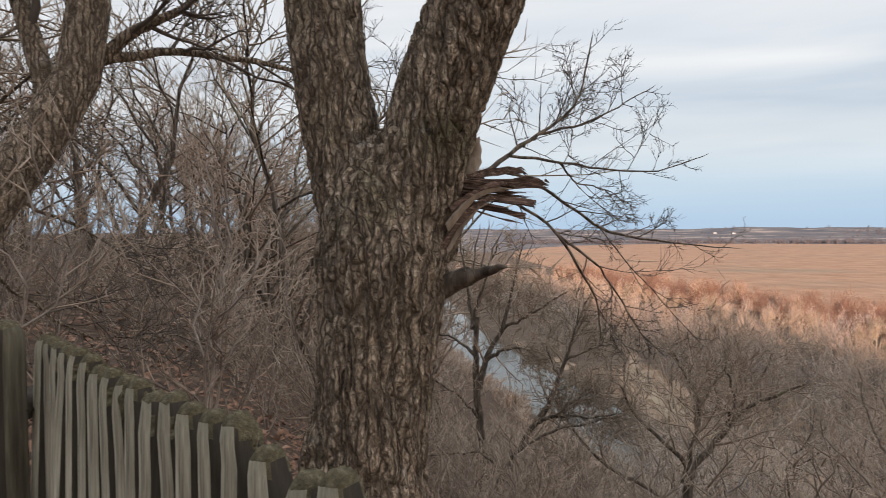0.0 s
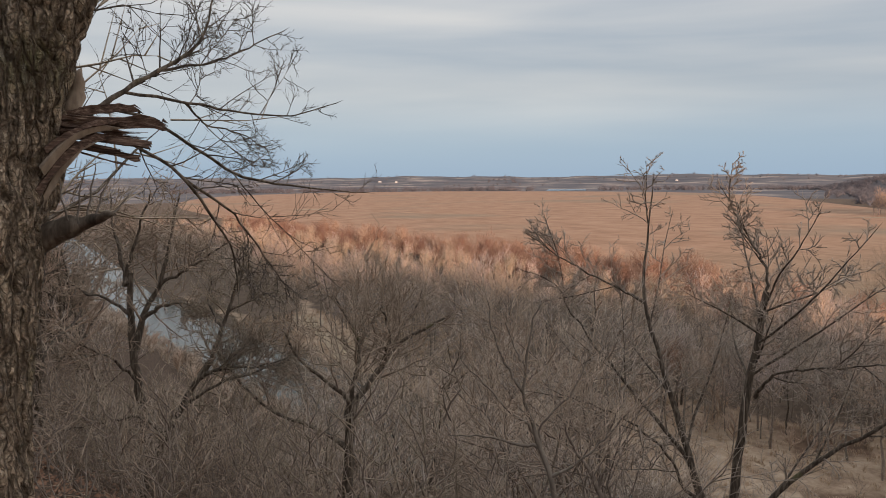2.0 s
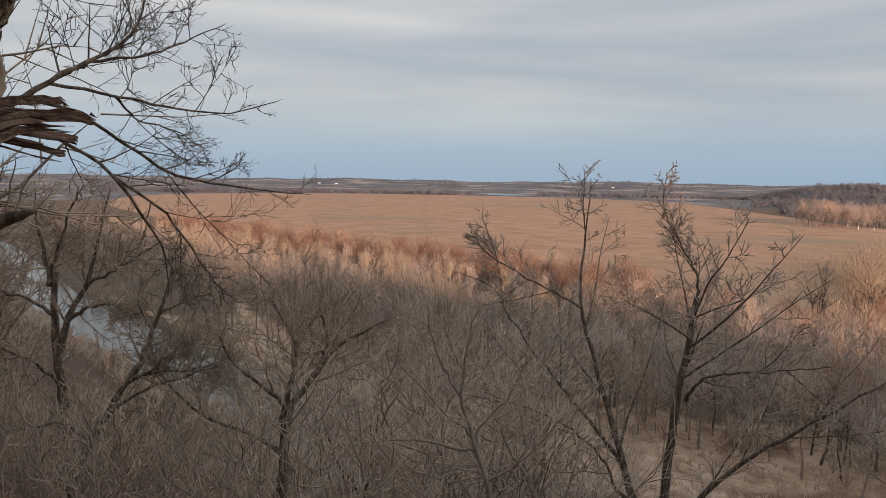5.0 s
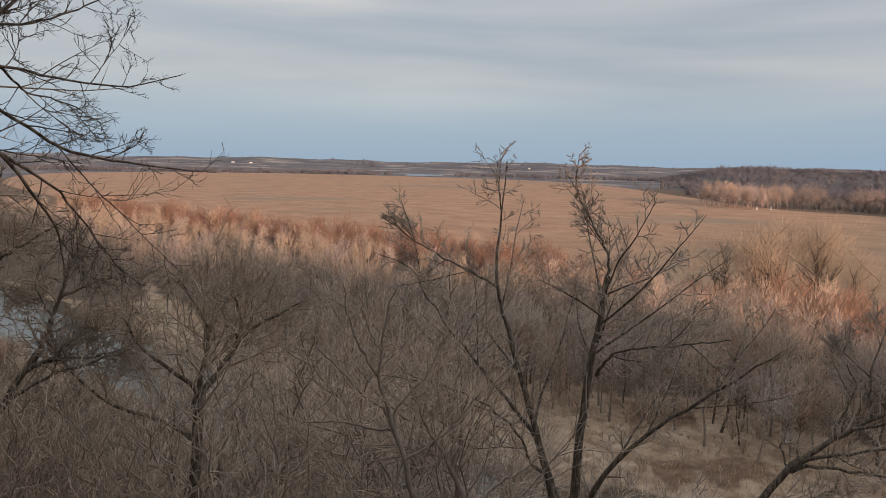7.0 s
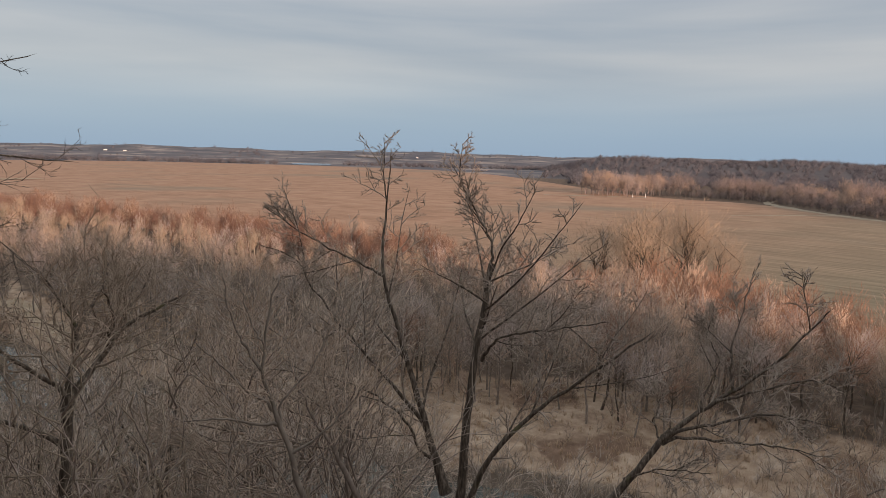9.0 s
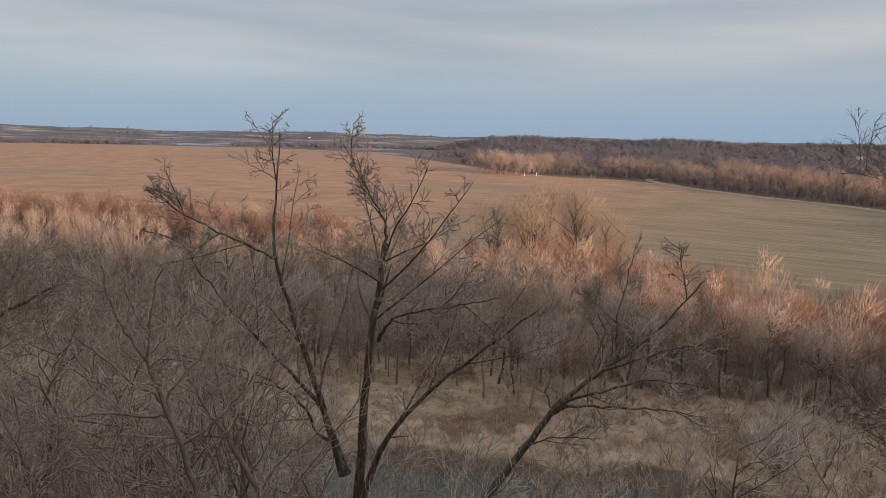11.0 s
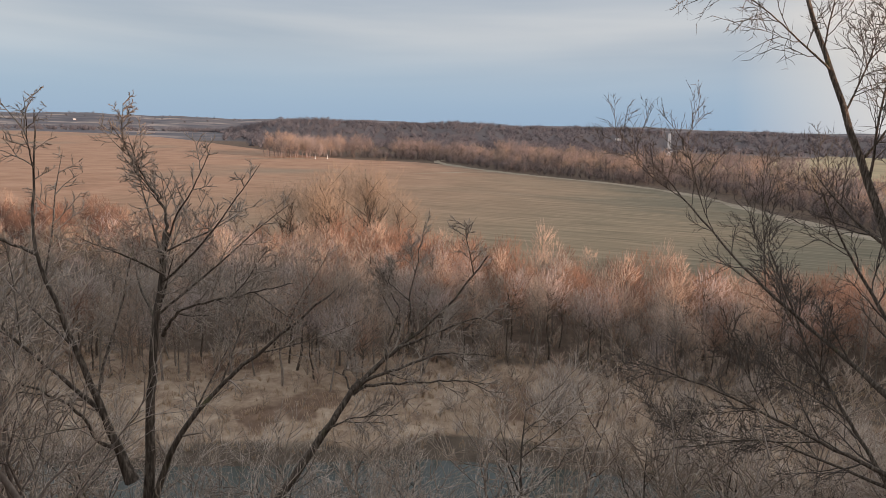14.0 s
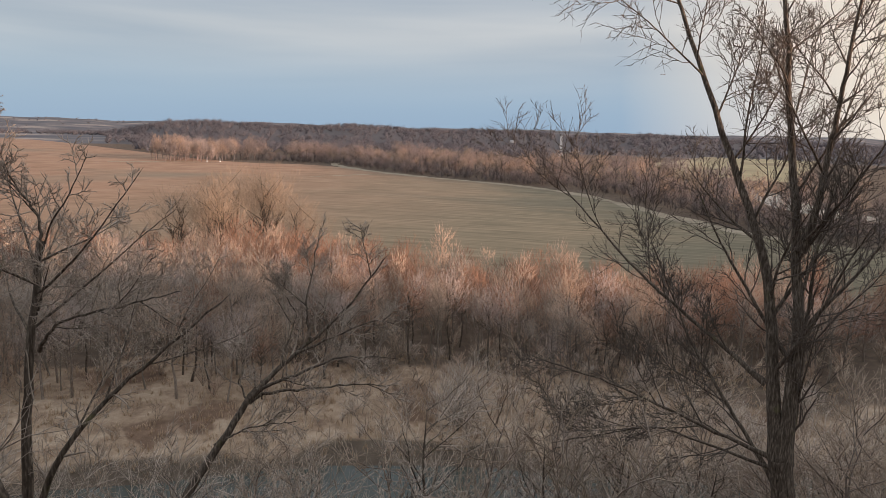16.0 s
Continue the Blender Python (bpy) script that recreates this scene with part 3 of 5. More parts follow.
# ---------------------------------------------------------------- trees
def bare_tree(seed, tall, style):
    """Trunk and crown meshes of a leafless tree that stands at the origin. Returns ((verts, quads, tris) trunk, crown)."""
    rng = np.random.default_rng(seed)
    st = dict(lean=0.06, first=0.3, n1=8, a1=48, r1=0.5, n2=6, a2=42, r2=0.5, n3=5, a3=40, r3=0.5, n4=3, r4=0.6, up=0.12, wig=0.16, girth=0.016, twig=0.008, stems=1)
    st.update(style)
    P0, R0, L0 = [], [], []
    for s in range(st["stems"]):
        a = rng.random() * 6.28 + s * 6.28 / st["stems"]
        tilt = st["lean"] + (0.22 if st["stems"] > 1 else 0.0) * (0.6 + 0.6 * rng.random())
        h = tall * (0.8 + 0.2 * rng.random())
        u = np.linspace(0, 1, 9)
        p = np.stack([np.cos(a) * tilt * h * u ** 0.85, np.sin(a) * tilt * h * u ** 0.85, h * u], 1)
        p[1:] += np.cumsum(rng.normal(size=(8, 3)) * [st.get("crook", 0.014), st.get("crook", 0.014), 0], axis=0) * h
        P0.append(p), R0.append(tall * st["girth"] / st["stems"] ** 0.5 * (1.05 - 0.95 * u ** 0.8)), L0.append(h)
    P0, R0, L0 = np.array(P0), np.array(R0), np.array(L0)
    P1, R1, L1 = sprout(rng, P0, R0, L0, st["n1"], st.get("seg1", 4), st["a1"], st["r1"], st["wig"], st["up"], st["first"], 0.98, 0.6, st["twig"] * st.get("limb", 2.0))
    P2, R2, L2 = sprout(rng, P1, R1, L1, st["n2"], st.get("seg2", 3), st["a2"], st["r2"], st["wig"], st["up"], 0.15, 1.0, 0.6, st["twig"] * 1.5)
    P3, R3, L3 = sprout(rng, P2, R2, L2, st["n3"], st.get("seg3", 2), st["a3"], st["r3"], st["wig"], st["up"], 0.15, 1.0, 0.6, st["twig"])
    trunk = join([tubes(P0, R0, st.get("sides", 6)), tubes(P1, R1, 3)])
    crown = [tubes(P2, R2, 3), tubes(P3, R3, 3)]
    if st["n4"]:
        P4, R4, L4 = sprout(rng, P3, R3, L3, st["n4"], 1, 38, st["r4"], st["wig"], st["up"], 0.2, 1.0, 0.7, st["twig"] * 0.8)
        crown.append(tubes(P4, R4, 3))
    return trunk, join(crown)


def fuzzy_tree(seed, tall, wide, count, r, low=0.3, lobes=7, up=0.7, reach=0.1, girth=0.012, stems=1, limb=2.2):
    """A tree seen from afar: stem, boughs and a rounded, lobed crown of many fine upright twigs. Returns (trunk, crown)."""
    rng = np.random.default_rng(seed)
    mid, hz, hw = tall * (low + 1) / 2, tall * (1 - low) / 2, wide / 2
    d = rng.normal(size=(lobes, 3))
    d /= np.linalg.norm(d, axis=1, keepdims=True)
    heart = d * [hw, hw, hz] * (0.35 + 0.25 * rng.random((lobes, 1))) + [0, 0, mid]
    size = 0.42 + 0.2 * rng.random(lobes)
    u = np.linspace(0, 1, 6)
    P0, R0 = [], []
    for k in range(stems):
        a = rng.random() * 6.28
        lean = (0.05 if stems == 1 else 0.16) * tall * rng.random()
        p = np.stack([np.cos(a) * lean * u, np.sin(a) * lean * u, tall * 0.8 * u], 1)
        p[1:] += np.cumsum(rng.normal(size=(5, 3)) * [0.012, 0.012, 0], axis=0) * tall
        P0.append(p), R0.append(tall * girth / stems ** 0.5 * (1.05 - 0.9 * u))
    P0, R0 = np.array(P0), np.array(R0)
    n = lobes * 2
    which = np.arange(n) % lobes
    end = heart[which] + rng.normal(size=(n, 3)) * [hw * 0.3, hw * 0.3, hz * 0.25]
    f = np.clip((end[:, 2] - hw * 0.7) / (tall * 0.8), 0.12, 0.85) * 5
    i, j = f.astype(int), np.arange(n) % stems
    start = P0[j, i] + (P0[j, i + 1] - P0[j, i]) * (f - i)[:, None]
    bend = (start + end) / 2 + rng.normal(size=(n, 3)) * hw * 0.07 - [0, 0, hz * 0.06]
    P1 = np.stack([start, bend, end], 1)
    R1 = np.tile(np.array([limb, limb * 0.75, limb * 0.4]) * r, (n, 1))
    pick = rng.integers(lobes, size=count)
    out = rng.normal(size=(count, 3))
    out /= np.linalg.norm(out, axis=1, keepdims=True)
    at = heart[pick] + out * [hw, hw, hz] * (size[pick] * rng.random(count) ** 0.4)[:, None]
    head = out * 0.6 + rng.normal(size=(count, 3)) * 0.22 + [0, 0, up]
    head /= np.linalg.norm(head, axis=1, keepdims=True)
    tip = at + head * (tall * reach * (0.6 + 0.8 * rng.random(count)))[:, None]
    P2 = np.stack([at, tip], 1)
    R2 = np.tile(np.array([r, r * 0.4]), (count, 1))
    return join([tubes(P0, R0, 4), tubes(P1, R1, 3)]), tubes(P2, R2, 3)


def fuzzy_stock(seeds, colour, **style):
    return [(*fuzzy_tree(k, **style), colour[i % len(colour)]) for i, k in enumerate(seeds)]


def kind_of_tree(name, seed, tall, style, bark, twigs, label, group):
    trunk, crown = fuzzy_tree(seed, tall, **style) if "wide" in style else bare_tree(seed, tall, style)
    root = thing(name, 0, 0, -500, label, "tree", group)
    part("trunk", mesh_of("trunk", trunk[0], trunk[1:], bark, True), root)
    part("crown", mesh_of("crown", crown[0], crown[1:], twigs, True), root)
    return root


def plant(protos, places, rng, lo=0.85, hi=1.15):
    """A copy of one of the trees at each (x, y, scale); the first ones go to the trees themselves."""
    for n, (x, y, s) in enumerate(places):
        ob = protos[n] if n < len(protos) else protos[int(rng.integers(len(protos)))]
        m = pose(x, y, ground_at(x, y) - 0.12, rng.normal() * 2.5, rng.normal() * 2.5, rng.random() * 360)
        k = s * (lo + (hi - lo) * rng.random())
        if n < len(protos):
            ob.matrix_basis = m @ Matrix.Diagonal((k, k, k, 1))
        else:
            copy_thing(ob, m).scale = (k, k, k)


def scatter(rng, n, box, test, gap):
    """Up to n places in a box that pass the test, no two nearer than gap."""
    got = []
    for _ in range(n * 60):
        if len(got) >= n:
            break
        x, y = box[0] + (box[2] - box[0]) * rng.random(), box[1] + (box[3] - box[1]) * rng.random()
        if all((x - a) ** 2 + (y - b) ** 2 > gap * gap for a, b, *_ in got):
            s = test(x, y)
            if s:
                got.append((x, y, s))
    return got


def polar(x, y):
    return math.hypot(x, y), math.degrees(math.atan2(x, y))


def river_gap(x, y):
    d, s = to_line(np.array([x]), np.array([y]), RIVER)
    return float(d[0]) - HALF, float(s[0])


def in_field(x, y):
    inside = False
    p = FIELD_EDGE
    for (ax, ay), (bx, by) in zip(p, np.roll(p, -1, axis=0)):
        if (ay > y) != (by > y) and x < (bx - ax) * (y - ay) / (by - ay) + ax:
            inside = not inside
    return inside


def stuff_of(name, protos, places, rng, mats, label, category, low=0.85, high=1.2):
    """Many trees joined: protos of (trunk, crown) arrays."""
    vs, qs, ts, mi_q, mi_t, o = [], [], [], [], [], 0
    for x, y, s in places:
        k = s * (low + (high - low) * rng.random())
        a = rng.random() * 6.28
        c, n = math.cos(a) * k, math.sin(a) * k
        pick = int(rng.integers(len(protos)))
        base = np.array([x, y, ground_at(x, y) - 0.15])
        for which, (v, q, t) in enumerate(protos[pick][:2]):
            w = np.stack([v[:, 0] * c - v[:, 1] * n, v[:, 0] * n + v[:, 1] * c, v[:, 2] * k], 1) + base
            vs.append(w), qs.append(q + o), ts.append(t + o)
            slot = which if which == 0 else 1 + protos[pick][2]
            mi_q.append(np.full(len(q), slot)), mi_t.append(np.full(len(t), slot))
            o += len(v)
    me = mesh_of(name, np.concatenate(vs), [np.concatenate(qs), np.concatenate(ts)], mats, True, np.concatenate([*mi_q, *mi_t]))
    return tagged(new(name, me), label, category, kind="stuff")


HEROES = [(13.5, 12.4), (18.7, 12.2), (29.4, -8.2), (5.5, 16.8), (1.0, 21.4), (1.45, 17.0), (8.4, 11.4), (10.8, 12.2), (-0.4, 4.2), (-4.3, 5.6)]


def hero(name, base, limbs, bark, twigs, seed, label, crown, sides=9, m=14, wob=0.02):
    """A tree with its own trunk and limbs, in metres from its base: limbs of (part, radius at start, at end, joints)."""
    rng = np.random.default_rng(seed)
    root = thing(name, *base, label, "tree")
    P, R, L, stems = [], [], [], []
    end, back, big_r = np.full(3, 1e6), np.zeros(3), 0.0
    for kind, r0, r1, joints in limbs:
        stem = kind == "trunk" and r1 > 0.05
        if kind == "limb" and P:
            line = np.concatenate([a[:-1, None] + (a[1:] - a[:-1])[:, None] * np.linspace(0, 1, 6)[None, :, None] for a in P]).reshape(-1, 3)
            gaps = np.linalg.norm(line - joints[0], axis=1)
            if gaps.min() < 0.3:
                joints = [tuple(line[gaps.argmin()]), *joints[1:]]
        if kind == "limb" and math.dist(joints[0], end) < 0.3:
            joints = [tuple(np.array(joints[0]) - back * 0.35), *joints]
        p, length = bent(joints, m, rng, wob)
        u = np.linspace(0, 1, m)
        r = (r0 + (r1 - r0) * u ** crown.get("taper", 0.85)) * (1 + (0.0 if kind == "trunk" else 0.45) * np.exp(-u / 0.05))
        if kind == "limb":
            r = r * crown.get("slim", 1.0)
        if kind == "limb" and len(P):
            r = np.minimum(r, max(big_r, 0.01) * 1.02)
        v, q, t = tubes(p[None], r[None], sides, not stem)
        part(kind, mesh_of(kind, v, [q, t] if len(t) else [q], bark, True), root)
        if kind == "trunk":
            end, back = p[-1], (p[-1] - p[-2]) / np.linalg.norm(p[-1] - p[-2])
            big_r = max(big_r, r0)
            if r1 < 0.08:
                stems.append((p, r, length))
        if crown.get("from", 0) <= len(P) or kind != "trunk":
            P.append(p), R.append(r), L.append(length)
    P, R, L = np.array(P), np.array(R), np.array(L)
    grown = []
    if crown.get("boughs"):
        grown.append(sprout(rng, P, R, L, crown["boughs"], m - 1, 40, 0.42, 0.05, 0.012, 0.2, 0.85, 0.5, crown["twig"] * 2.2))
    if crown.get("stem") and stems:
        n, lo, ratio, ang = crown["stem"]
        grown.append(sprout(rng, *(np.array(a) for a in zip(*stems)), n, m - 1, ang, ratio, 0.05, 0.012, lo, 0.97, 0.4, crown["twig"] * 2.5, 0.2))
    L = np.clip(L, crown.get("lmin", 1.0), crown.get("lmax", 4.0))
    for P1, R1, L1 in grown:
        for p, r in zip(P1, R1):
            v, q, t = tubes(p[None], r[None], 6)
            part("bough", mesh_of("bough", v, [q, t], bark, True), root)
        P, R, L = np.concatenate([P, P1]), np.concatenate([R, R1]), np.concatenate([L, np.clip(L1, crown.get("lmin", 1.0) * 0.7, crown.get("lmax", 4.0))])
    c = dict(n1=9, n2=6, n3=4, n4=3, r1=0.55, r2=0.6, r3=0.6, r4=0.7, ang=45, up=0.10, wig=0.22, twig=0.006, lo=0.2)
    c.update(crown)
    P1, R1, L1 = sprout(rng, P, R, L, c["n1"], 6, c["ang"], c["r1"], c["wig"], c["up"], c["lo"], 0.93, 0.5, c["twig"] * 1.9)
    P2, R2, L2 = sprout(rng, P1, R1, L1, c["n2"], 4, c["ang"], c["r2"], c["wig"], c["up"], 0.2, 1.0, 0.6, c["twig"] * 1.6)
    P3, R3, L3 = sprout(rng, P2, R2, L2, c["n3"], 2, c["ang"] * 0.9, c["r3"], c["wig"], c["up"], 0.15, 1.0, 0.65, c["twig"] * 1.2)
    pieces = [tubes(P1, R1, 5), tubes(P2, R2, 3), tubes(P3, R3, 3)]
    if c["n4"]:
        P4, R4, L4 = sprout(rng, P3, R3, L3, c["n4"], 1, c["ang"] * 0.8, c["r4"], c["wig"], c["up"], 0.2, 1.0, 0.7, c["twig"])
        pieces.append(tubes(P4, R4, 3))
    v, q, t = join(pieces)
    part("crown", mesh_of("crown", v, [q, t], twigs, True), root)
    return root


# the slender many-stemmed tree half way down the slope
hero("bare_tree", (13.5, 12.4, 18.2), [
    ("trunk", 0.191, 0.071, [(0.0, 0.0, -0.4), (0.3, -0.3, 7.2), (0.6, -0.6, 10.1)]),
    ("limb", 0.052, 0.01, [(0.6, -0.6, 10.1), (0.7, -0.5, 10.6), (0.4, 0.8, 12.7)]),
    ("limb", 0.143, 0.014, [(-0.1, 0.1, 4.0), (-1.0, 1.8, 9.8), (-0.6, 1.9, 12.8)]),
    ("limb", 0.043, 0.014, [(-0.9, 1.8, 9.6), (-1.9, 3.7, 10.5), (-2.6, 4.9, 11.3)]),
    ("limb", 0.067, 0.014, [(-0.3, 0.7, 5.8), (-1.8, 3.6, 9.0), (-2.0, 4.0, 9.9), (-2.7, 5.2, 10.3)]),
    ("limb", 0.057, 0.014, [(-0.2, 0.4, 4.9), (-0.6, 0.5, 5.0), (-1.2, 0.5, 6.2), (-2.0, 1.0, 7.0), (-3.7, 2.2, 7.7)]),
    ("limb", 0.124, 0.024, [(0.1, -0.1, 2.9), (0.3, -1.0, 5.3), (0.8, -1.9, 6.5), (2.1, -4.4, 8.9)]),
    ("limb", 0.052, 0.014, [(0.5, -0.5, 7.6), (0.3, -1.2, 8.4), (1.1, -3.8, 9.1)]),
], BARK_DARK, TWIG_ASH, 11, "slender dark leafless tree with several forking stems", dict(boughs=4, stem=(9, 0.78, 0.5, 58), slim=0.85, taper=0.7, n1=9, n2=5, n3=4, n4=0, lmin=1.3, lmax=2.0, r1=0.5, r2=0.5, r3=0.55, wig=0.12, ang=50, up=0.05, lo=0.1, twig=0.0078, **{"from": 1}), 10, 22)

# its neighbour that leans out over the river
hero("bare_tree", (18.7, 12.2, 16.7), [
    ("trunk", 0.194, 0.092, [(-0.3, 0.4, -0.5), (0.1, -0.2, 2.3), (1.6, -2.4, 6.2)]),
    ("limb", 0.086, 0.017, [(1.6, -2.4, 6.2), (3.3, -4.6, 8.4), (3.4, -6.1, 10.4)]),
    ("limb", 0.046, 0.011, [(2.2, -3.3, 7.4), (2.8, -5.8, 8.4), (3.1, -6.8, 8.1)]),
    ("limb", 0.063, 0.011, [(1.6, -2.4, 6.2), (2.4, -4.8, 7.2), (2.8, -6.7, 7.2)]),
    ("limb", 0.057, 0.011, [(1.6, -2.4, 6.0), (4.1, -4.7, 5.7), (5.2, -6.0, 5.4)]),
    ("limb", 0.04, 0.011, [(2.6, -3.6, 7.7), (2.8, -3.5, 8.6), (3.7, -3.7, 11.2)]),
    ("limb", 0.034, 0.011, [(1.9, -2.9, 7.0), (2.7, -3.3, 8.4), (2.9, -2.2, 9.6)]),
    ("limb", 0.034, 0.011, [(1.4, -2.0, 5.6), (1.6, -1.8, 6.3), (2.4, -1.8, 7.6)]),
    ("limb", 0.034, 0.011, [(0.9, -1.3, 4.5), (1.1, -2.3, 5.1), (1.4, -3.9, 5.4)]),
], BARK_DARK, TWIG_ASH, 12, "leafless tree leaning far out over the riverbank", dict(boughs=2, n1=9, n2=5, n3=3, n4=0, lmin=1.6, lmax=2.4, r1=0.48, r2=0.52, r3=0.55, wig=0.11, ang=44, up=0.06, twig=0.0095, **{"from": 1}), 9, 20)

# the tall tree with two straight stems
hero("bare_tree", (29.4, -8.2, 12.1), [
    ("trunk", 0.521, 0.441, [(-0.1, -0.4, -0.9), (0.1, 0.2, 5.0), (0.1, 0.5, 6.5)]),
    ("trunk", 0.361, 0.05, [(0.2, 0.6, 6.4), (0.6, 1.5, 14.0), (2.3, 6.4, 26.5)]),
    ("trunk", 0.361, 0.06, [(0.1, 0.4, 6.3), (0.0, 0.3, 11.6), (0.0, 2.2, 25.7)]),
    ("limb", 0.22, 0.05, [(-0.1, 0.6, 14.8), (-0.4, 0.3, 16.0), (-1.6, -0.2, 25.1)]),
    ("limb", 0.18, 0.04, [(0.3, 0.1, 5.7), (1.6, -0.4, 14.7), (2.3, -1.2, 18.2)]),
    ("limb", 0.14, 0.03, [(0.2, 0.6, 5.5), (2.1, 3.9, 10.3), (3.7, 5.8, 14.6)]),
    ("limb", 0.14, 0.03, [(0.4, 1.2, 9.4), (3.1, 6.2, 13.0), (5.3, 11.0, 17.8)]),
    ("limb", 0.13, 0.03, [(0.2, 0.6, 6.4), (0.2, 6.8, 8.8), (0.4, 10.5, 9.7)]),
    ("limb", 0.1, 0.02, [(0.1, 0.5, 6.0), (2.5, 5.0, 6.4), (4.6, 9.8, 4.0)]),
], BARK_DARK, TWIG_DARK, 13, "tall leafless tree with two straight dark stems", dict(boughs=4, stem=(12, 0.15, 0.33, 44), slim=0.8, taper=0.55, n1=11, n2=6, n3=4, n4=0, lmin=3.2, lmax=4.6, r1=0.52, r2=0.55, r3=0.55, twig=0.0095, wig=0.12, ang=44, up=0.08, lo=0.12, **{"from": 1}), 10, 22)

hero("bare_tree", (5.5, 16.8, 19.3), [
    ("trunk", 0.17, 0.12, [(0.0, 0.0, -0.5), (0.1, 0.0, 5.4), (0.2, -0.1, 6.2)]),
    ("limb", 0.07, 0.02, [(0.2, -0.1, 6.2), (-0.3, -0.3, 6.7), (-1.2, -0.4, 7.5), (-1.6, -0.6, 8.3)]),
    ("limb", 0.08, 0.02, [(0.2, -0.1, 6.2), (0.5, 0.0, 7.6), (-0.1, 0.5, 8.9)]),
    ("limb", 0.1, 0.02, [(0.2, -0.1, 6.2), (0.8, 0.1, 6.6), (1.5, 0.2, 7.5), (3.0, -0.1, 8.2)]),
    ("limb", 0.06, 0.02, [(1.1, 0.2, 6.9), (1.1, -0.4, 7.9), (0.7, -0.8, 8.7)]),
    ("limb", 0.06, 0.02, [(0.1, 0.0, 5.0), (-0.7, 0.1, 5.7), (-1.8, 0.3, 6.1), (-2.6, 0.4, 7.2), (-3.0, 0.5, 8.0)]),
    ("limb", 0.05, 0.02, [(0.8, 0.1, 6.6), (2.4, 0.9, 8.3), (2.6, 1.0, 8.8)]),
    ("limb", 0.05, 0.02, [(0.5, 0.0, 7.6), (1.2, 0.5, 8.4), (1.5, 0.8, 9.0)]),
], BARK_DARK, TWIG, 14, "low leafless tree with a spreading forked crown", dict(n1=10, n2=7, n3=5, n4=0, lmin=2.8, lmax=3.6, r1=0.55, wig=0.13, ang=50, up=0.08, twig=0.0085, **{"from": 1}), 9)

hero("bare_tree", (1.0, 21.4, 22.67), [
    ("trunk", 0.166, 0.075, [(0.1, 0.0, -0.4), (0.2, 0.0, 1.4), (-0.1, 0.0, 4.2), (0.0, 0.0, 5.8)]),
    ("limb", 0.1, 0.017, [(0.0, 0.0, 3.7), (0.3, 0.1, 4.7), (0.8, 0.2, 5.5), (1.4, 0.5, 8.1)]),
    ("limb", 0.067, 0.017, [(0.3, 0.0, 4.5), (0.8, -0.3, 4.9), (1.3, -0.6, 5.0), (1.8, -0.9, 4.6)]),
    ("limb", 0.067, 0.017, [(-0.1, 0.0, 5.5), (-0.4, 0.6, 7.3), (-0.4, 0.8, 8.0)]),
    ("limb", 0.058, 0.017, [(0.0, 0.0, 5.8), (0.4, -0.3, 7.5), (0.6, -0.5, 8.1)]),
    ("limb", 0.05, 0.017, [(0.8, 0.2, 5.4), (1.4, -0.2, 5.8), (2.6, -0.9, 6.7)]),
    ("limb", 0.05, 0.017, [(-0.1, 0.0, 4.7), (-0.6, 0.3, 5.1), (-1.1, 0.6, 5.2), (-1.7, 1.0, 5.7)]),
    ("limb", 0.05, 0.017, [(0.1, 0.0, 2.7), (-0.5, -0.2, 3.5), (-1.6, -0.8, 4.3)]),
], BARK_DARK, TWIG, 15, "dark forked leafless tree above the river", dict(boughs=1, n1=10, n2=6, n3=4, n4=0, lmin=1.8, lmax=2.8, r1=0.55, wig=0.12, up=0.04, ang=54, lo=0.1, twig=0.0085, **{"from": 1}), 9, 16)

hero("bare_tree", (1.45, 17.0, 23.55), [
    ("trunk", 0.113, 0.06, [(-0.8, 0.0, -0.4), (-0.6, 0.0, 0.6), (-0.2, 0.0, 1.5), (0.9, -0.1, 3.3)]),
    ("limb", 0.073, 0.013, [(0.9, -0.1, 3.3), (1.4, 0.0, 4.3), (1.6, 0.1, 5.0), (2.1, 0.2, 6.1)]),
    ("limb", 0.053, 0.013, [(0.6, 0.0, 2.9), (1.2, -0.3, 3.2), (1.9, -0.6, 3.2), (2.5, -0.9, 3.4)]),
    ("limb", 0.046, 0.013, [(0.1, 0.0, 2.1), (0.6, -0.2, 2.6), (1.5, -0.5, 3.0), (2.7, -1.0, 3.4)]),
    ("limb", 0.04, 0.013, [(-0.1, 0.0, 1.8), (-0.5, 0.2, 2.2), (-2.2, 0.9, 1.9)]),
    ("limb", 0.04, 0.013, [(1.5, 0.0, 4.4), (2.1, 0.2, 4.7), (2.8, 0.4, 4.7)]),
    ("limb", 0.033, 0.013, [(1.3, 0.1, 4.0), (1.0, 0.4, 4.6), (1.2, 0.7, 5.2)]),
    ("limb", 0.033, 0.013, [(1.2, -0.1, 3.2), (1.6, -0.4, 3.6), (2.0, -0.6, 4.0)]),
], BARK_DARK, TWIG_OLIVE, 18, "leaning leafless tree with long level boughs above the river", dict(boughs=1, n1=10, n2=6, n3=3, n4=0, lmin=1.5, lmax=2.4, r1=0.55, wig=0.12, up=0.04, ang=50, lo=0.1, twig=0.007, **{"from": 1}), 9, 16)

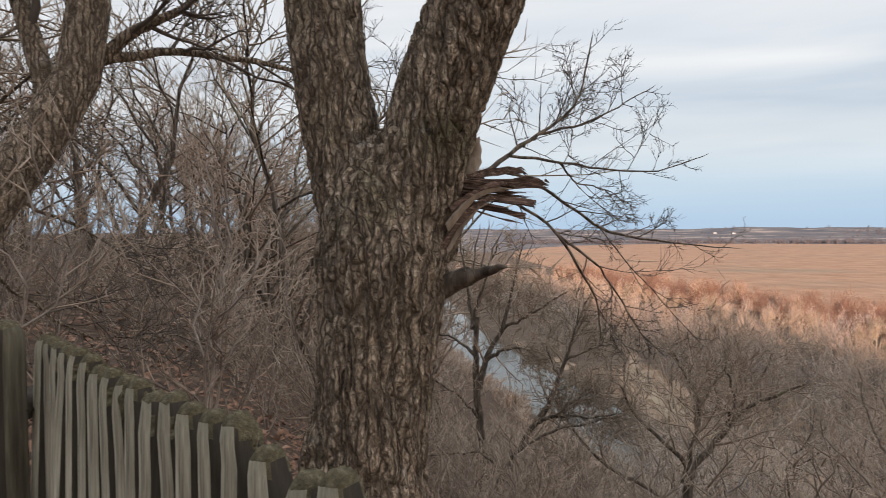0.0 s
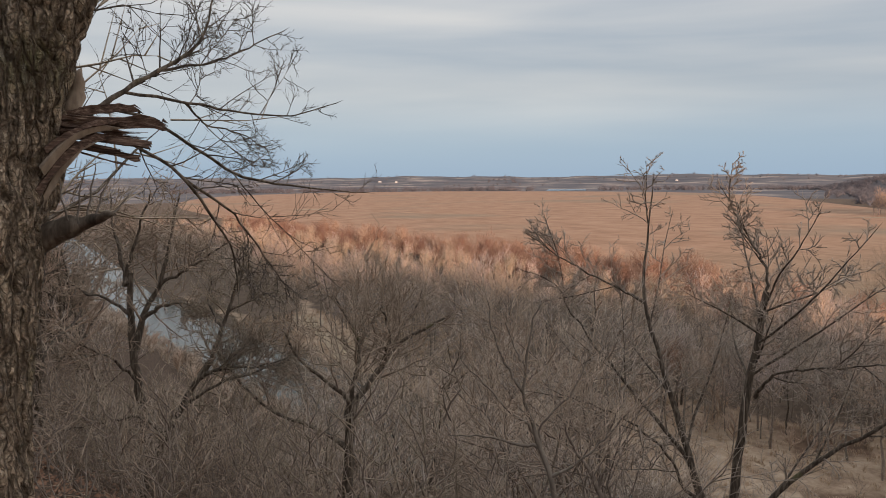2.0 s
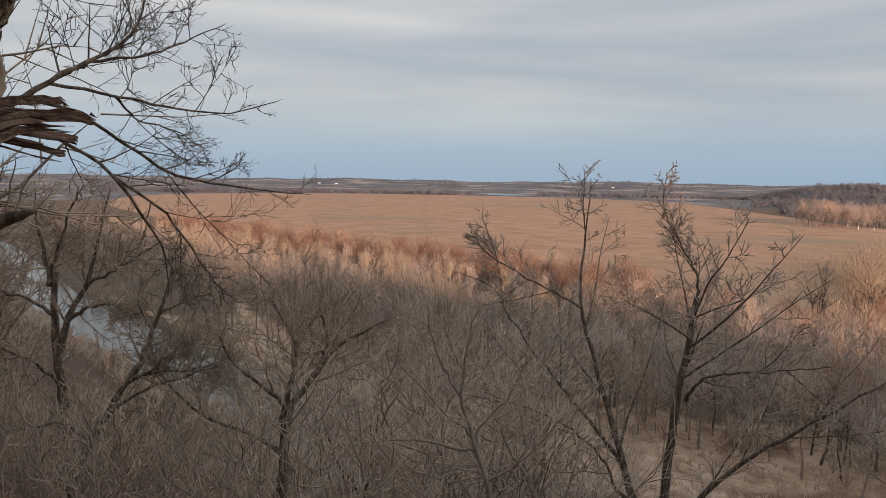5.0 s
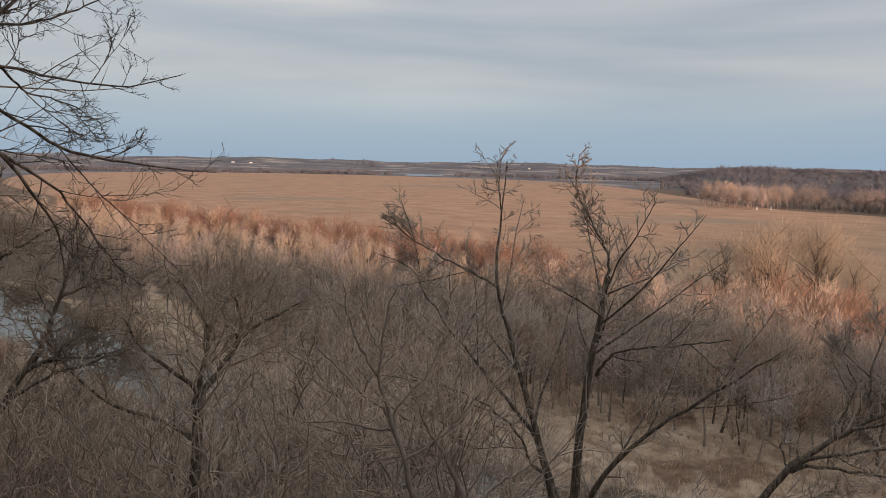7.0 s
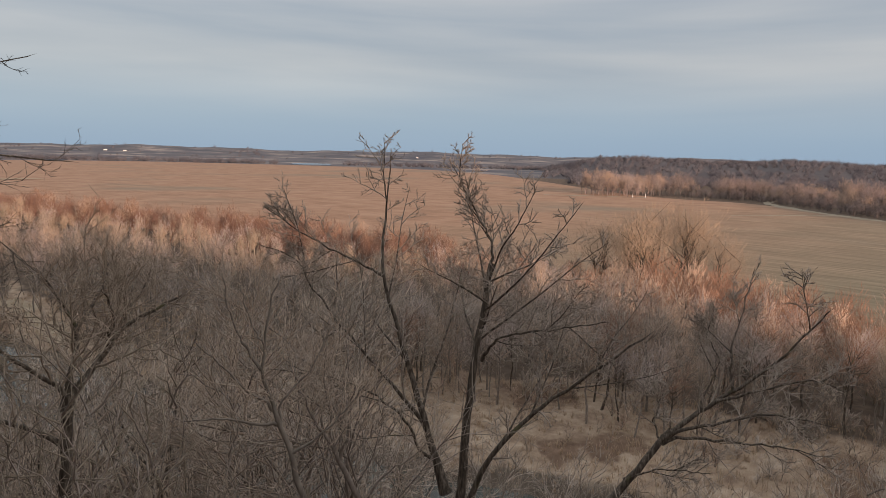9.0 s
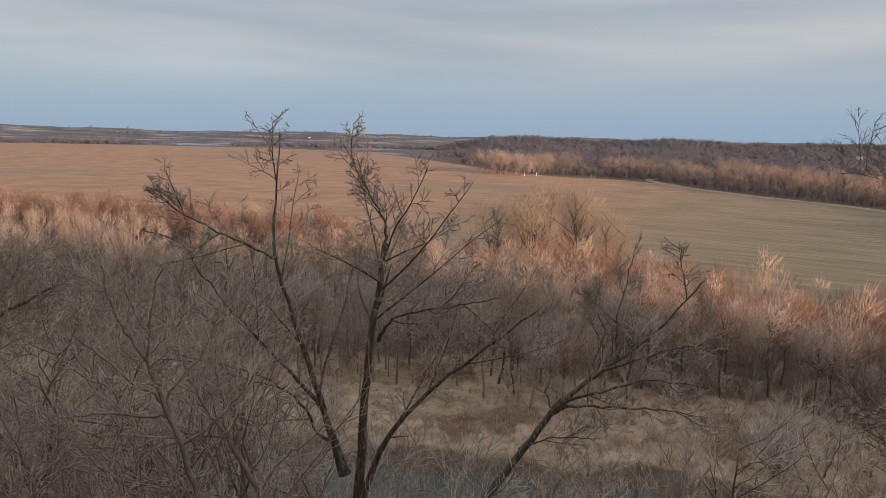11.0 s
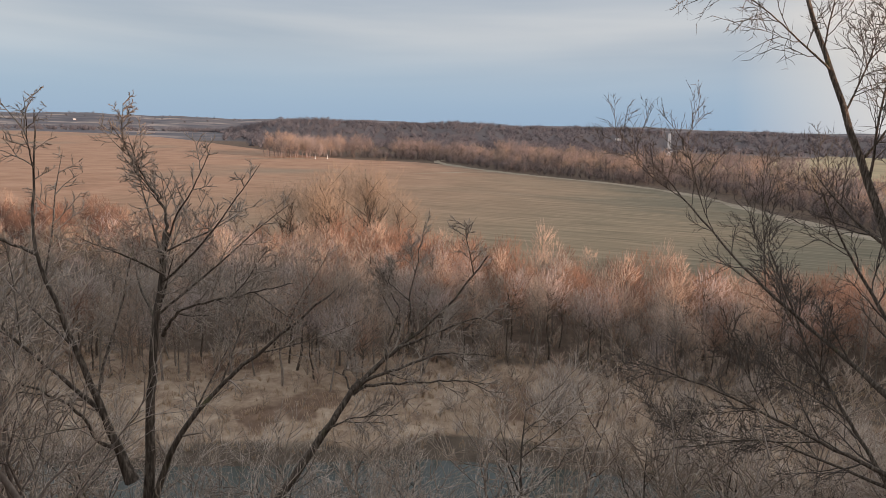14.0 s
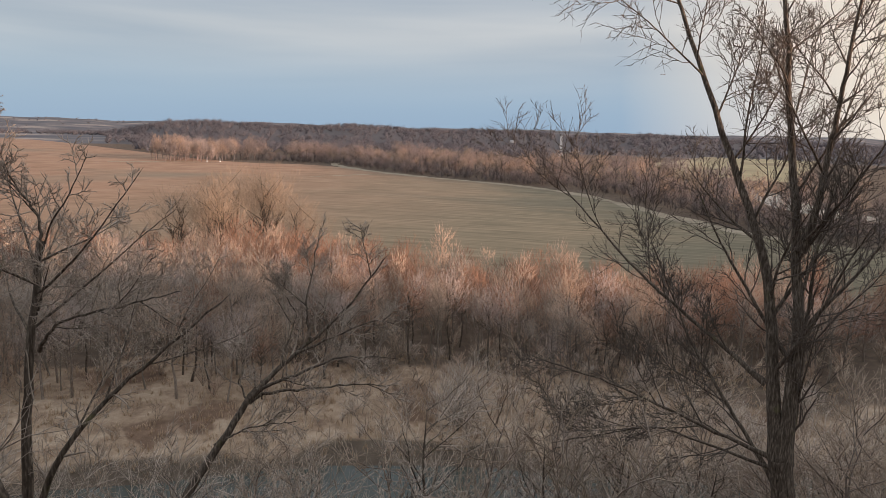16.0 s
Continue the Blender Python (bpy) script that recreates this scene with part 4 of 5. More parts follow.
hero("bare_tree", (8.4, 11.4, 21.6), [
    ("trunk", 0.095, 0.05, [(0.2, -0.1, -0.4), (-0.1, 0.1, 2.6), (-0.6, 0.4, 4.4)]),
    ("limb", 0.045, 0.012, [(-0.6, 0.4, 4.4), (-0.8, 0.5, 5.2), (-0.8, 0.5, 5.7), (-0.5, 0.3, 7.1)]),
    ("limb", 0.035, 0.012, [(-0.6, 0.4, 4.4), (-1.1, 0.7, 4.9), (-1.9, 1.1, 5.9)]),
    ("limb", 0.035, 0.012, [(-0.4, 0.3, 3.8), (-1.5, 0.9, 4.3), (-2.1, 1.2, 4.3)]),
    ("limb", 0.03, 0.012, [(-0.8, 0.5, 5.2), (-1.1, 0.7, 5.8), (-1.3, 0.8, 6.4), (-1.4, 0.9, 7.1)]),
    ("limb", 0.03, 0.012, [(-0.6, 0.4, 4.4), (-0.2, 0.1, 4.9), (0.2, -0.1, 5.5), (0.3, -0.2, 6.1)]),
    ("limb", 0.03, 0.012, [(-0.3, 0.2, 3.5), (0.1, -0.1, 3.8), (0.6, -0.4, 4.4), (0.9, -0.7, 5.0)]),
    ("limb", 0.025, 0.01, [(-0.8, 0.5, 5.7), (-1.0, 0.7, 6.3), (-1.1, 0.7, 6.9)]),
], BARK_GREY, TWIG_GREY, 16, "thin pale-twigged sapling on the slope", dict(n1=9, n2=6, n3=3, n4=0, lmin=1.2, lmax=1.6, r1=0.6, wig=0.16, up=0.1, ang=42, twig=0.0042, **{"from": 1}), 7)

hero("bare_tree", (10.8, 12.2, 20.2), [
    ("trunk", 0.10, 0.06, [(0.3, -0.2, -0.4), (0.1, -0.1, 1.6), (-0.3, 0.2, 2.7), (-0.6, 0.5, 3.6), (-0.8, 0.6, 4.1)]),
    ("limb", 0.05, 0.012, [(-0.8, 0.6, 4.1), (-1.2, 0.9, 4.8), (-1.4, 1.0, 5.5), (-1.6, 1.2, 6.0)]),
    ("limb", 0.05, 0.012, [(-0.7, 0.5, 3.8), (-0.5, 0.4, 4.5), (-0.5, 0.4, 5.2), (-0.3, 0.2, 5.8)]),
    ("limb", 0.035, 0.012, [(-0.8, 0.6, 4.1), (-0.9, 0.7, 5.2), (-1.0, 0.8, 5.8), (-0.9, 0.7, 6.5)]),
    ("limb", 0.035, 0.012, [(-0.3, 0.2, 2.7), (0.1, -0.1, 3.4), (0.6, -0.5, 3.8), (0.9, -0.8, 4.3)]),
], BARK, TWIG_GREY, 17, "crooked grey sapling on the slope", dict(n1=9, n2=6, n3=3, n4=0, lmin=1.3, lmax=1.8, r1=0.6, wig=0.2, up=0.05, ang=48, twig=0.0045, **{"from": 1}), 7)

# the woods on the slope and the upland
rng = np.random.default_rng(5)
slope_kinds = [kind_of_tree("bare_tree", 100 + i, 8.0, dict(n1=8 if i % 2 else 12, stems=1 + i % 2, lean=0.15, crook=0.018, a1=58, r1=0.62, first=0.14, n2=8, r2=0.5, n3=4, r3=0.55, n4=0, r4=0.6, wig=0.17, twig=0.0145, seg1=6, seg2=3, seg3=1, up=0.1), BARK if i % 2 else BARK_DARK, (TWIG_SILVER, TWIG_ASH, TWIG_OLIVE, TWIG_GREY, TWIG_BROWN, TWIG, TWIG_SILVER, TWIG_GREY)[i],
                            ("leafless grey-brown tree on the wooded slope", "leafless brown two-stemmed tree on the wooded slope")[i % 2], "bare trees on the slope") for i in range(8)]


def slope_place(x, y):
    r, az = polar(x, y)
    s, side = river_gap(x, y)
    if side > 0 or r < (15 if -3 < az < 70 else 20 if az > 70 else 11) or not -60 < az < 117 or s < 2:
        return 0
    if any((x - a) ** 2 + (y - b) ** 2 < 5 for a, b in HEROES):
        return 0
    g = ground_at(x, y)
    if az < -4:
        return 1.25 if s < 70 else 0
    if az < 42:
        top = EYE - r * math.tan(radians(np.interp(az, [-4, 0, 2, 4, 8, 11, 16.5, 18, 21, 30, 42], [-14, 2, 9, 14, 17, 18.5, 18.5, 8, 5.5, 6, 8.5])))
        keep = 0.5 if -1 < az < 16 else 1.0
    else:
        top = EYE - r * math.tan(radians(np.interp(az, [42, 47, 66, 73, 80, 117], [12, 22, 22, 18, 17, 16] if r > 32 else [12, 22, 22, 23, 25, 25])))
        keep = 0.75 if az < 70 else 1.0
    if rng.random() > keep:
        return 0
    h = min((top - g) / 9.8, 1.4)
    return h if h > 0.3 else 0


slope_spots = scatter(rng, 130, (-22, -2, 58, 75), slope_place, 2.1) + scatter(rng, 48, (10, -30, 58, -2), slope_place, 2.2)
plant([slope_kinds[2], slope_kinds[4]], [p for p in slope_spots if polar(p[0], p[1])[1] < 0], rng, 0.8, 1.1)
plant([slope_kinds[0], slope_kinds[1], slope_kinds[3], slope_kinds[5]], [p for p in slope_spots if 0 <= polar(p[0], p[1])[1] < 66], rng, 0.8, 1.1)
plant(slope_kinds[6:], [p for p in slope_spots if polar(p[0], p[1])[1] >= 66], rng, 0.8, 1.1)

# the flood-plain woods across the river
rng = np.random.default_rng(8)
plain_kinds = []
for i in range(7):
    red = i in (0, 1, 2)
    plain_kinds.append(kind_of_tree("bare_tree", 200 + i, 11.0, dict(wide=5.2 if red else 4.4, count=300, r=0.026, low=0.38, lobes=8, reach=0.1, girth=0.013, limb=2.4), (BARK, BARK_DARK, BARK, BARK_GREY, BARK_GREY, BARK_DARK, BARK)[i], (TWIG_MAUVE, TWIG_RED, TWIG_BROWN, TWIG_GREY, TWIG_BROWN, TWIG_MAUVE, TWIG_ASH)[i],
                                    "slim leafless tree in the flood-plain woods", "flood-plain trees"))


def plain_place(x, y):
    r, az = polar(x, y)
    s, side = river_gap(x, y)
    if side < 0 or s < (19 + 6 * float(ripple(x, y, 9.0)) if 38 < az < 117 else 6) or in_field(x, y) or not -3 < az < 116 or r > 450:
        return 0
    return 0.8 + 0.35 * rng.random()


near_woods = scatter(rng, 600, (5, 60, 148, 330), plain_place, 2.3) + scatter(rng, 110, (8, 300, 92, 440), plain_place, 3.0) + scatter(rng, 430, (60, -80, 145, 75), plain_place, 2.0)
near_woods.sort(key=lambda p: polar(p[0], p[1])[0])
plant(plain_kinds, near_woods[:130], rng)


def rim_gap(p):
    return float(to_line(np.array([p[0]]), np.array([p[1]]), FIELD_EDGE[:11])[0][0])


back_woods = [(p, rim_gap(p)) for p in near_woods[130:]]
stuff_of("flood_plain_woods", fuzzy_stock([300, 301, 302, 303, 304, 305], [0, 1, 2], tall=11.0, wide=5.0, count=130, r=0.044, low=0.36, reach=0.11, limb=1.7, girth=0.014), [p for p, d in back_woods if d >= 24 and (p[1] < 105 or d > 60)], rng, [BARK_GREY, TWIG_MAUVE, TWIG_ASH, TWIG_GREY], "leafless mauve-grey woods on the flood plain", "woods")
stuff_of("pale_woods", fuzzy_stock([330, 331, 332, 333], [0, 1, 2, 0], tall=9.0, wide=3.6, count=190, r=0.03, low=0.35, up=1.1, limb=3.0, girth=0.014), [p for p, d in back_woods if 24 <= d <= 60 and p[1] >= 105], rng, [BARK_PALE, TWIG_TAN, TWIG_MAUVE, TWIG_BROWN], "pale-stemmed leafless trees catching the low sun", "woods")
stuff_of("field_edge_woods", fuzzy_stock([306, 307, 308, 309, 316, 317], [0, 0, 1, 0, 2, 0], tall=10.0, wide=6.0, count=270, r=0.036, low=0.2, up=0.9, reach=0.12, limb=1.7), [p for p, d in back_woods if d < 24 and p[1] < 105], rng, [BARK, TWIG_RED, TWIG_BROWN, TWIG_RUST], "leafless rust-red woods along the edge of the field", "woods")
stuff_of("rust_woods", fuzzy_stock([334, 335, 336, 337], [0, 1, 0, 2], tall=10.5, wide=6.5, count=260, r=0.044, low=0.15), [p for p, d in back_woods if d < 24 and p[1] >= 105], rng, [TWIG_RUST, TWIG_RUST, TWIG_RED, TWIG_BROWN], "dark rust leafless woods before the field", "woods")

# trees beyond the field, along the second arm of the river
EDGE = np.array([(205, -125), (232, -74), (258, -42), (395, 10), (466, 128), (552, 204), (560, 262)], float)


def strip_place(x, y):
    d, side = to_line(np.array([x]), np.array([y]), EDGE)
    d2, _ = to_line(np.array([x]), np.array([y]), BEND)
    if side[0] > 0 or not 8 < d[0] < 120 or d2[0] < 27 or in_field(x, y):
        return 0
    clump = 0.5 + 0.5 * float(ripple(x, y, 12.0))
    return 0 if rng.random() > 0.25 + 0.8 * clump else 0.4 + 0.75 * clump + 0.2 * rng.random()


stuff_of("riverside_woods", fuzzy_stock([310, 311, 312, 313, 314], [3, 0, 3, 2, 3], tall=14.5, wide=11.0, count=210, r=0.085, low=0.18, lobes=6, girth=0.016), scatter(rng, 460, (205, -170, 640, 330), strip_place, 5.5), rng, [TWIG_DULL, TWIG_TAN, TWIG_MAUVE, TWIG_BROWN, TWIG_PLUM], "leafless tan and mauve woods lining the far side of the field", "woods")


def thicket_place(x, y):
    d, side = to_line(np.array([x]), np.array([y]), EDGE)
    d2, _ = to_line(np.array([x]), np.array([y]), BEND)
    return 0 if side[0] > 0 or not 3 < d[0] < 34 or d2[0] < 25 or in_field(x, y) else 0.55 + 0.6 * rng.random()


def bushy(seed, tall, slot):
    """A low thicket: short stem and many spreading shoots."""
    g = np.random.default_rng(seed)
    u = np.linspace(0, 1, 3)
    P0 = np.stack([0 * u, 0 * u, tall * 0.6 * u], 1)[None]
    R0 = (0.10 * (1 - 0.5 * u))[None]
    P1, R1, L1 = sprout(g, P0, R0, np.array([tall]), 12, 2, 55, 0.6, 0.15, 0.3, 0.05, 1.0, 0.8, 0.05)
    P2, R2, L2 = sprout(g, P1, R1, L1, 5, 1, 42, 0.6, 0.15, 0.2, 0.2, 1.0, 0.8, 0.045)
    return tubes(P0, R0, 3), join([tubes(P1, R1, 3), tubes(P2, R2, 3)]), slot


stuff_of("riverside_thicket", fuzzy_stock([340, 341, 342, 343], [0, 1], tall=8.0, wide=8.0, count=150, r=0.08, low=0.02, lobes=5, girth=0.014), scatter(rng, 420, (205, -170, 640, 330), thicket_place, 4.0), rng, [TWIG_DULL, TWIG_PLUM, TWIG_DULL], "dense grey-brown thicket before the riverside trees", "thicket")
stuff_of("flood_plain_thicket", [bushy(350 + k, 3.2, k % 2) for k in range(4)], scatter(rng, 420, (60, -80, 140, 110), plain_place, 2.2), rng, [BARK, TWIG_BROWN, TWIG], "low tangled thicket under the flood-plain trees", "thicket")



def rust_place(x, y):
    d, _ = to_line(np.array([x]), np.array([y]), FIELD_EDGE[:8])
    patch = float(ripple(x, y, 13.0))
    return plain_place(x, y) if d[0] < 26 and patch > -0.35 else 0


stuff_of("rust_thicket", [bushy(360 + k, 9.0, k % 2) for k in range(4)], scatter(rng, 240, (40, 130, 138, 470), rust_place, 3.4), rng, [BARK, TWIG_RUST, TWIG_RUST], "dark rust-coloured thicket along the field's edge", "thicket")



def brush_place(x, y):
    r, az = polar(x, y)
    s, side = river_gap(x, y)
    return 0.6 + 0.6 * rng.random() if side < 0 and 0.3 < s < 15 and -6 < az < 112 and r < 190 else 0


stuff_of("bank_brush", [bushy(370 + k, 2.6, k % 3) for k in range(6)], scatter(rng, 330, (-12, -40, 60, 190), brush_place, 1.6), rng, [BARK, TWIG_BROWN, TWIG, TWIG_GREY], "grey-brown leafless brush along the near riverbank", "brush")



def far_brush_place(x, y):
    s, side = river_gap(x, y)
    return 0.45 + 0.7 * rng.random() if side > 0 and 1.5 < s < 32 and 66 < polar(x, y)[1] < 106 else 0


stuff_of("far_bank_brush", [bushy(380 + k, 2.6, k % 3) for k in range(6)], scatter(rng, 130, (56, -40, 110, 40), far_brush_place, 1.9), rng, [BARK, TWIG_BROWN, TWIG_GREY, TWIG_SILVER], "grey leafless brush scattered over the far bank", "brush")


def copse_place(x, y):
    return 0.8 + 0.25 * rng.random()


stuff_of("copse", fuzzy_stock([320, 321, 322, 323], [0, 1], tall=19.0, wide=11.0, count=240, r=0.09, low=0.15, lobes=7, girth=0.014), scatter(rng, 64, (512, 300, 582, 352), copse_place, 4.2), rng, [TWIG_PLUM, TWIG_BROWN, TWIG_MAUVE], "pinkish tan copse lit by the low sun beyond the field", "woods")

# far wooded ridge
def small_tree(seed):
    return fuzzy_tree(seed, 8.0, 14.0, 30, 0.28, 0.02, 3, 0.6, 0.18)


def quick(rng, n, lo, hi, a0, a1):
    """Places spread over a ring sector."""
    r = np.sqrt(lo * lo + (hi * hi - lo * lo) * rng.random(n))
    a = np.radians(a0 + (a1 - a0) * rng.random(n))
    return [(x, y, 1.0 + 0.6 * k) for x, y, k in zip(r * np.sin(a), r * np.cos(a), rng.random(n))]


far_stock = [(*small_tree(400 + k), k % 2) for k in range(5)]
stuff_of("ridge_woods", far_stock, quick(rng, 420, 760, 1090, 55, 86) + [p for p in quick(rng, 3000, 1080, 1950, 53, 118) if abs(p[1] - 0.0555 * p[0]) > 16], rng, [TWIG_HAZED, TWIG_HAZED, TWIG_HAZED], "dull haze-grey leafless woods over the far ridge", "woods")
stuff_of("distant_woods", far_stock, [p for p in quick(rng, 760, 1640, 1800, 5, 56) if not (32.5 < polar(p[0], p[1])[1] < 37.5 and polar(p[0], p[1])[0] < 1890)] + quick(rng, 200, 2500, 3600, -6, 56), rng, [TWIG_HAZED, TWIG_HAZED, TWIG_HAZED], "haze-grey lines of distant woods", "woods")

# young trees on the open bank
rng = np.random.default_rng(37)
young = [kind_of_tree("sapling", 640 + i, 3.4, dict(n1=9, a1=48, r1=0.55, first=0.15, n2=5, n3=3, n4=0, wig=0.2, twig=0.011, girth=0.011, stems=1 + i), BARK_GREY, (TWIG_GREY, TWIG_BROWN)[i], "thin leafless sapling on the grassy bank", "saplings on the far bank") for i in range(2)]


def young_place(x, y):
    s, side = river_gap(x, y)
    return 0.5 + 0.8 * rng.random() if side > 0 and 3 < s < 29 and 34 < polar(x, y)[1] < 104 else 0


plant(young, scatter(rng, 34, (40, -30, 100, 90), young_place, 3.0), rng)

# silver-grey crowns on the far bank
rng = np.random.default_rng(31)
silver = [kind_of_tree("bare_tree", 600 + i, 9.0, dict(wide=12.0, count=1000, r=0.028, low=0.02, lobes=11, up=0.8, reach=0.12, girth=0.012, stems=5, limb=3.0), BARK_GREY, TWIG_SILVER,
                       "broad silver-grey leafless tree on the riverbank", "silver-grey bank trees") for i in range(2)]
plant(silver, [(69, 12.4, 0.98), (77, 1, 0.5), (72, -14, 0.62), (80, -22, 0.65), (70, 24, 0.32), (84, -6, 0.5), (69, -5, 0.45)], rng, 0.95, 1.08)


def tuft_mesh():
    """Tussocks of dead grass, thousands of bent blades over the bank."""
    r = np.random.default_rng(33)
    pts = []
    while len(pts) < 3200:
        x, y = 20 + 85 * r.random(), -30 + 190 * r.random()
        s, side = river_gap(x, y)
        if side > 0 and 0.5 < s < 30 and polar(x, y)[1] > 10:
            pts.append((x, y, ground_at(x, y), 0.5 + r.random()))
    p = np.array(pts)
    n = 6
    base = np.repeat(p[:, :3], n, 0) + r.normal(size=(len(p) * n, 3)) * [0.18, 0.18, 0]
    size = np.repeat(p[:, 3], n) * (0.35 + 0.5 * r.random(len(base)))
    lean = r.normal(size=(len(base), 2)) * 0.35
    u = np.array([0.0, 0.55, 1.0])
    P = base[:, None] + np.stack([lean[:, :1] * u ** 2 * size[:, None], lean[:, 1:] * u ** 2 * size[:, None], u * size[:, None]], -1)
    R = np.tile(np.array([0.03, 0.022, 0.004]), (len(base), 1))
    v, q, t = tubes(P, R, 3)
    return mesh_of("dry_grass", v, [q, t], DRY_GRASS)


tagged(new("dry_grass", tuft_mesh()), "tussocks of straw-coloured dead grass along the bank", "grass", kind="stuff")


# big tan cottonwoods at the near edge of the field
rng = np.random.default_rng(35)
cotton = [kind_of_tree("cottonwood", 620 + i, 18.0, dict(wide=13.0, count=1300, r=0.03, low=0.34, lobes=13, up=0.8, reach=0.07, girth=0.02, stems=2 + i, limb=3.6), BARK_DARK, TWIG_TAN,
                       "tall tan cottonwood catching the low sun", "cottonwoods at the field's edge") for i in range(2)]
plant(cotton, [(136, 66, 1.2), (141, 76, 1.15), (128, 71, 1.1), (134, 58, 1.0), (130, 82, 1.05), (133, 76, 1.1), (140, 68, 1.1)], rng, 0.95, 1.08)

# far bits of the valley
ribbon("verge", np.array([(222, -62), (254, -35), (391, 16), (456, 130), (540, 207), (580, 215)], float), 3.4, 1.30, VERGE, "pale dry-grass verge along the field", "verge", ragged=0.6)
ribbon("verge", np.array([(400, 170), (440, 150), (462, 136)], float), 1.8, 1.34, VERGE, "pale grass spur running into the field", "verge", ragged=0.6)
ribbon("verge", np.array([(522, 290), (510, 305), (492, 330), (470, 352)], float), 3.0, 1.30, VERGE, "pale verge before the copse", "verge", ragged=0.5)
ribbon("pasture", np.array([(560, -58), (700, -95), (900, -160), (1200, -240)], float), 75.0, 1.25, PASTURE, "pale olive pasture beyond the river", "field")
ribbon("road", np.array([(1180, 64), (1300, 72), (1500, 83), (1800, 100)], float), 2.8, 0.6, ROAD, "straight pale gravel road climbing the ridge", "road", follow=True)
ribbon("road", np.array([(900, 50), (1180, 64), (1250, -40)], float), 2.5, 0.5, ROAD, "pale lane across the valley floor", "road", follow=True)
ribbon("water", np.array([(968, 1458), (1041, 1407)], float), 105.0, 1.5, WATER, "small bright pond far across the valley", "pond")
ribbon("sandbar", np.array([(39, 157), (40.5, 146), (40, 135), (38.5, 122), (37.5, 114)], float), 2.6, 1.0, SAND, "pale sandbar on the inside of the river's bend", "sandbar")
ribbon("sand_patch", np.array([(170, 690), (205, 700)], float), 9.0, 1.6, SAND, "pale heap of bare sand at the field's rim", "sand")


def shed(x, y, wide, deep, tall, turn, label):
    root = thing("farm_shed", x, y, ground_at(x, y) - 0.1, label, "building")
    root.rotation_euler = (0, 0, radians(turn))
    bm = bmesh.new()
    for sx in (-1, 1):
        bm.faces.new([bm.verts.new(c) for c in ((sx * wide / 2, -deep / 2, 0), (sx * wide / 2, deep / 2, 0), (sx * wide / 2, deep / 2, tall), (sx * wide / 2, 0, tall * 1.4), (sx * wide / 2, -deep / 2, tall))])
    for sy in (-1, 1):
        bm.faces.new([bm.verts.new(c) for c in ((-wide / 2, sy * deep / 2, 0), (wide / 2, sy * deep / 2, 0), (wide / 2, sy * deep / 2, tall), (-wide / 2, sy * deep / 2, tall))])
    me = bpy.data.meshes.new("wall")
    bm.to_mesh(me)
    bm.free()
    me.materials.append(WHITE)
    part("wall", me, root)
    for sy in (-1, 1):
        v = [(sx * (wide / 2 + 0.3), sy * (deep / 2 + 0.4), tall - 0.1 + h) for sx in (-1, 1) for h in (0, 0.15)] + [(sx * (wide / 2 + 0.3), 0, tall * 1.42 + h) for sx in (-1, 1) for h in (0, 0.15)]
        q = [(0, 2, 6, 4), (1, 5, 7, 3), (0, 1, 3, 2), (4, 6, 7, 5), (0, 4, 5, 1), (2, 3, 7, 6)]
        part("roof", mesh_of("roof", v, [q], ROOF), root)
    d = mesh_of("door", [(sx * 1.6, -deep / 2 - 0.05 - k, z) for sx in (-1, 1) for k in (0, 0.1) for z in (0, tall * 0.8)], [[(0, 1, 5, 4), (2, 6, 7, 3), (0, 2, 3, 1), (4, 5, 7, 6), (1, 3, 7, 5)]], ROOF)
    part("door", d, root)
    return root


shed(1346, 163, 9, 6, 3.2, 84, "white farm shed at the foot of the ridge")
for az, far, turn in ((20.5, 2900, 12), (21.8, 2840, 40), (43.2, 2820, 30)):
    shed(far * math.sin(radians(az)), far * math.cos(radians(az)), 11, 7, 3.0, turn, "small pale farm building on a far hillside")
for x, y, h in ((514, 298, 3.4), (523, 292, 4.2)):
    root = thing("marker_post", x, y, 1.1, "white marker post before the copse", "post")
    p = np.array([[(0, 0, -0.3), (0, 0, 0.5 * h), (0, 0, h)]], float)
    v, q, t = tubes(p, np.full((1, 3), 0.2), 8)
    part("post", mesh_of("post", v, [q, t], WHITE), root)
    v, q, t = tubes(np.array([[(0, 0, -0.2), (0, 0, 0.7), (0, 0, 0.75)]], float), np.full((1, 3), 0.5), 8)
    part("plinth", mesh_of("plinth", v, [q, t], WHITE), root)
stuff_of("hilltop_trees", far_stock, [(1450 + 14 * k + 6 * (k % 3), 2620 - 9 * k, 1.1 + 0.5 * (k % 2)) for k in range(7)], rng, [TWIG_HAZED, TWIG_HAZED, TWIG_HAZED], "dark clump of trees on the far hilltop", "woods")


# ---------------------------------------------------------------- at the fence
def furrow(co, deep, cross=9.0, along=1.7):
    """Bark relief: long ridges that split and join."""
    out = np.empty(len(co))
    for i, (x, y, z) in enumerate(co):
        w = noise.noise((x * 3, y * 3, z * 2.2)) * 0.35
        a = abs(noise.noise((x * cross + w * 2, y * cross - w * 2, z * along + w)))
        b = abs(noise.noise((x * cross * 2.3 + 7, y * cross * 2.3, z * along * 3.0)))
        out[i] = deep * (min(a * 3.6, 1.0) - 0.75) + deep * 0.35 * (min(b * 3.0, 1.0) - 0.6)
    return out


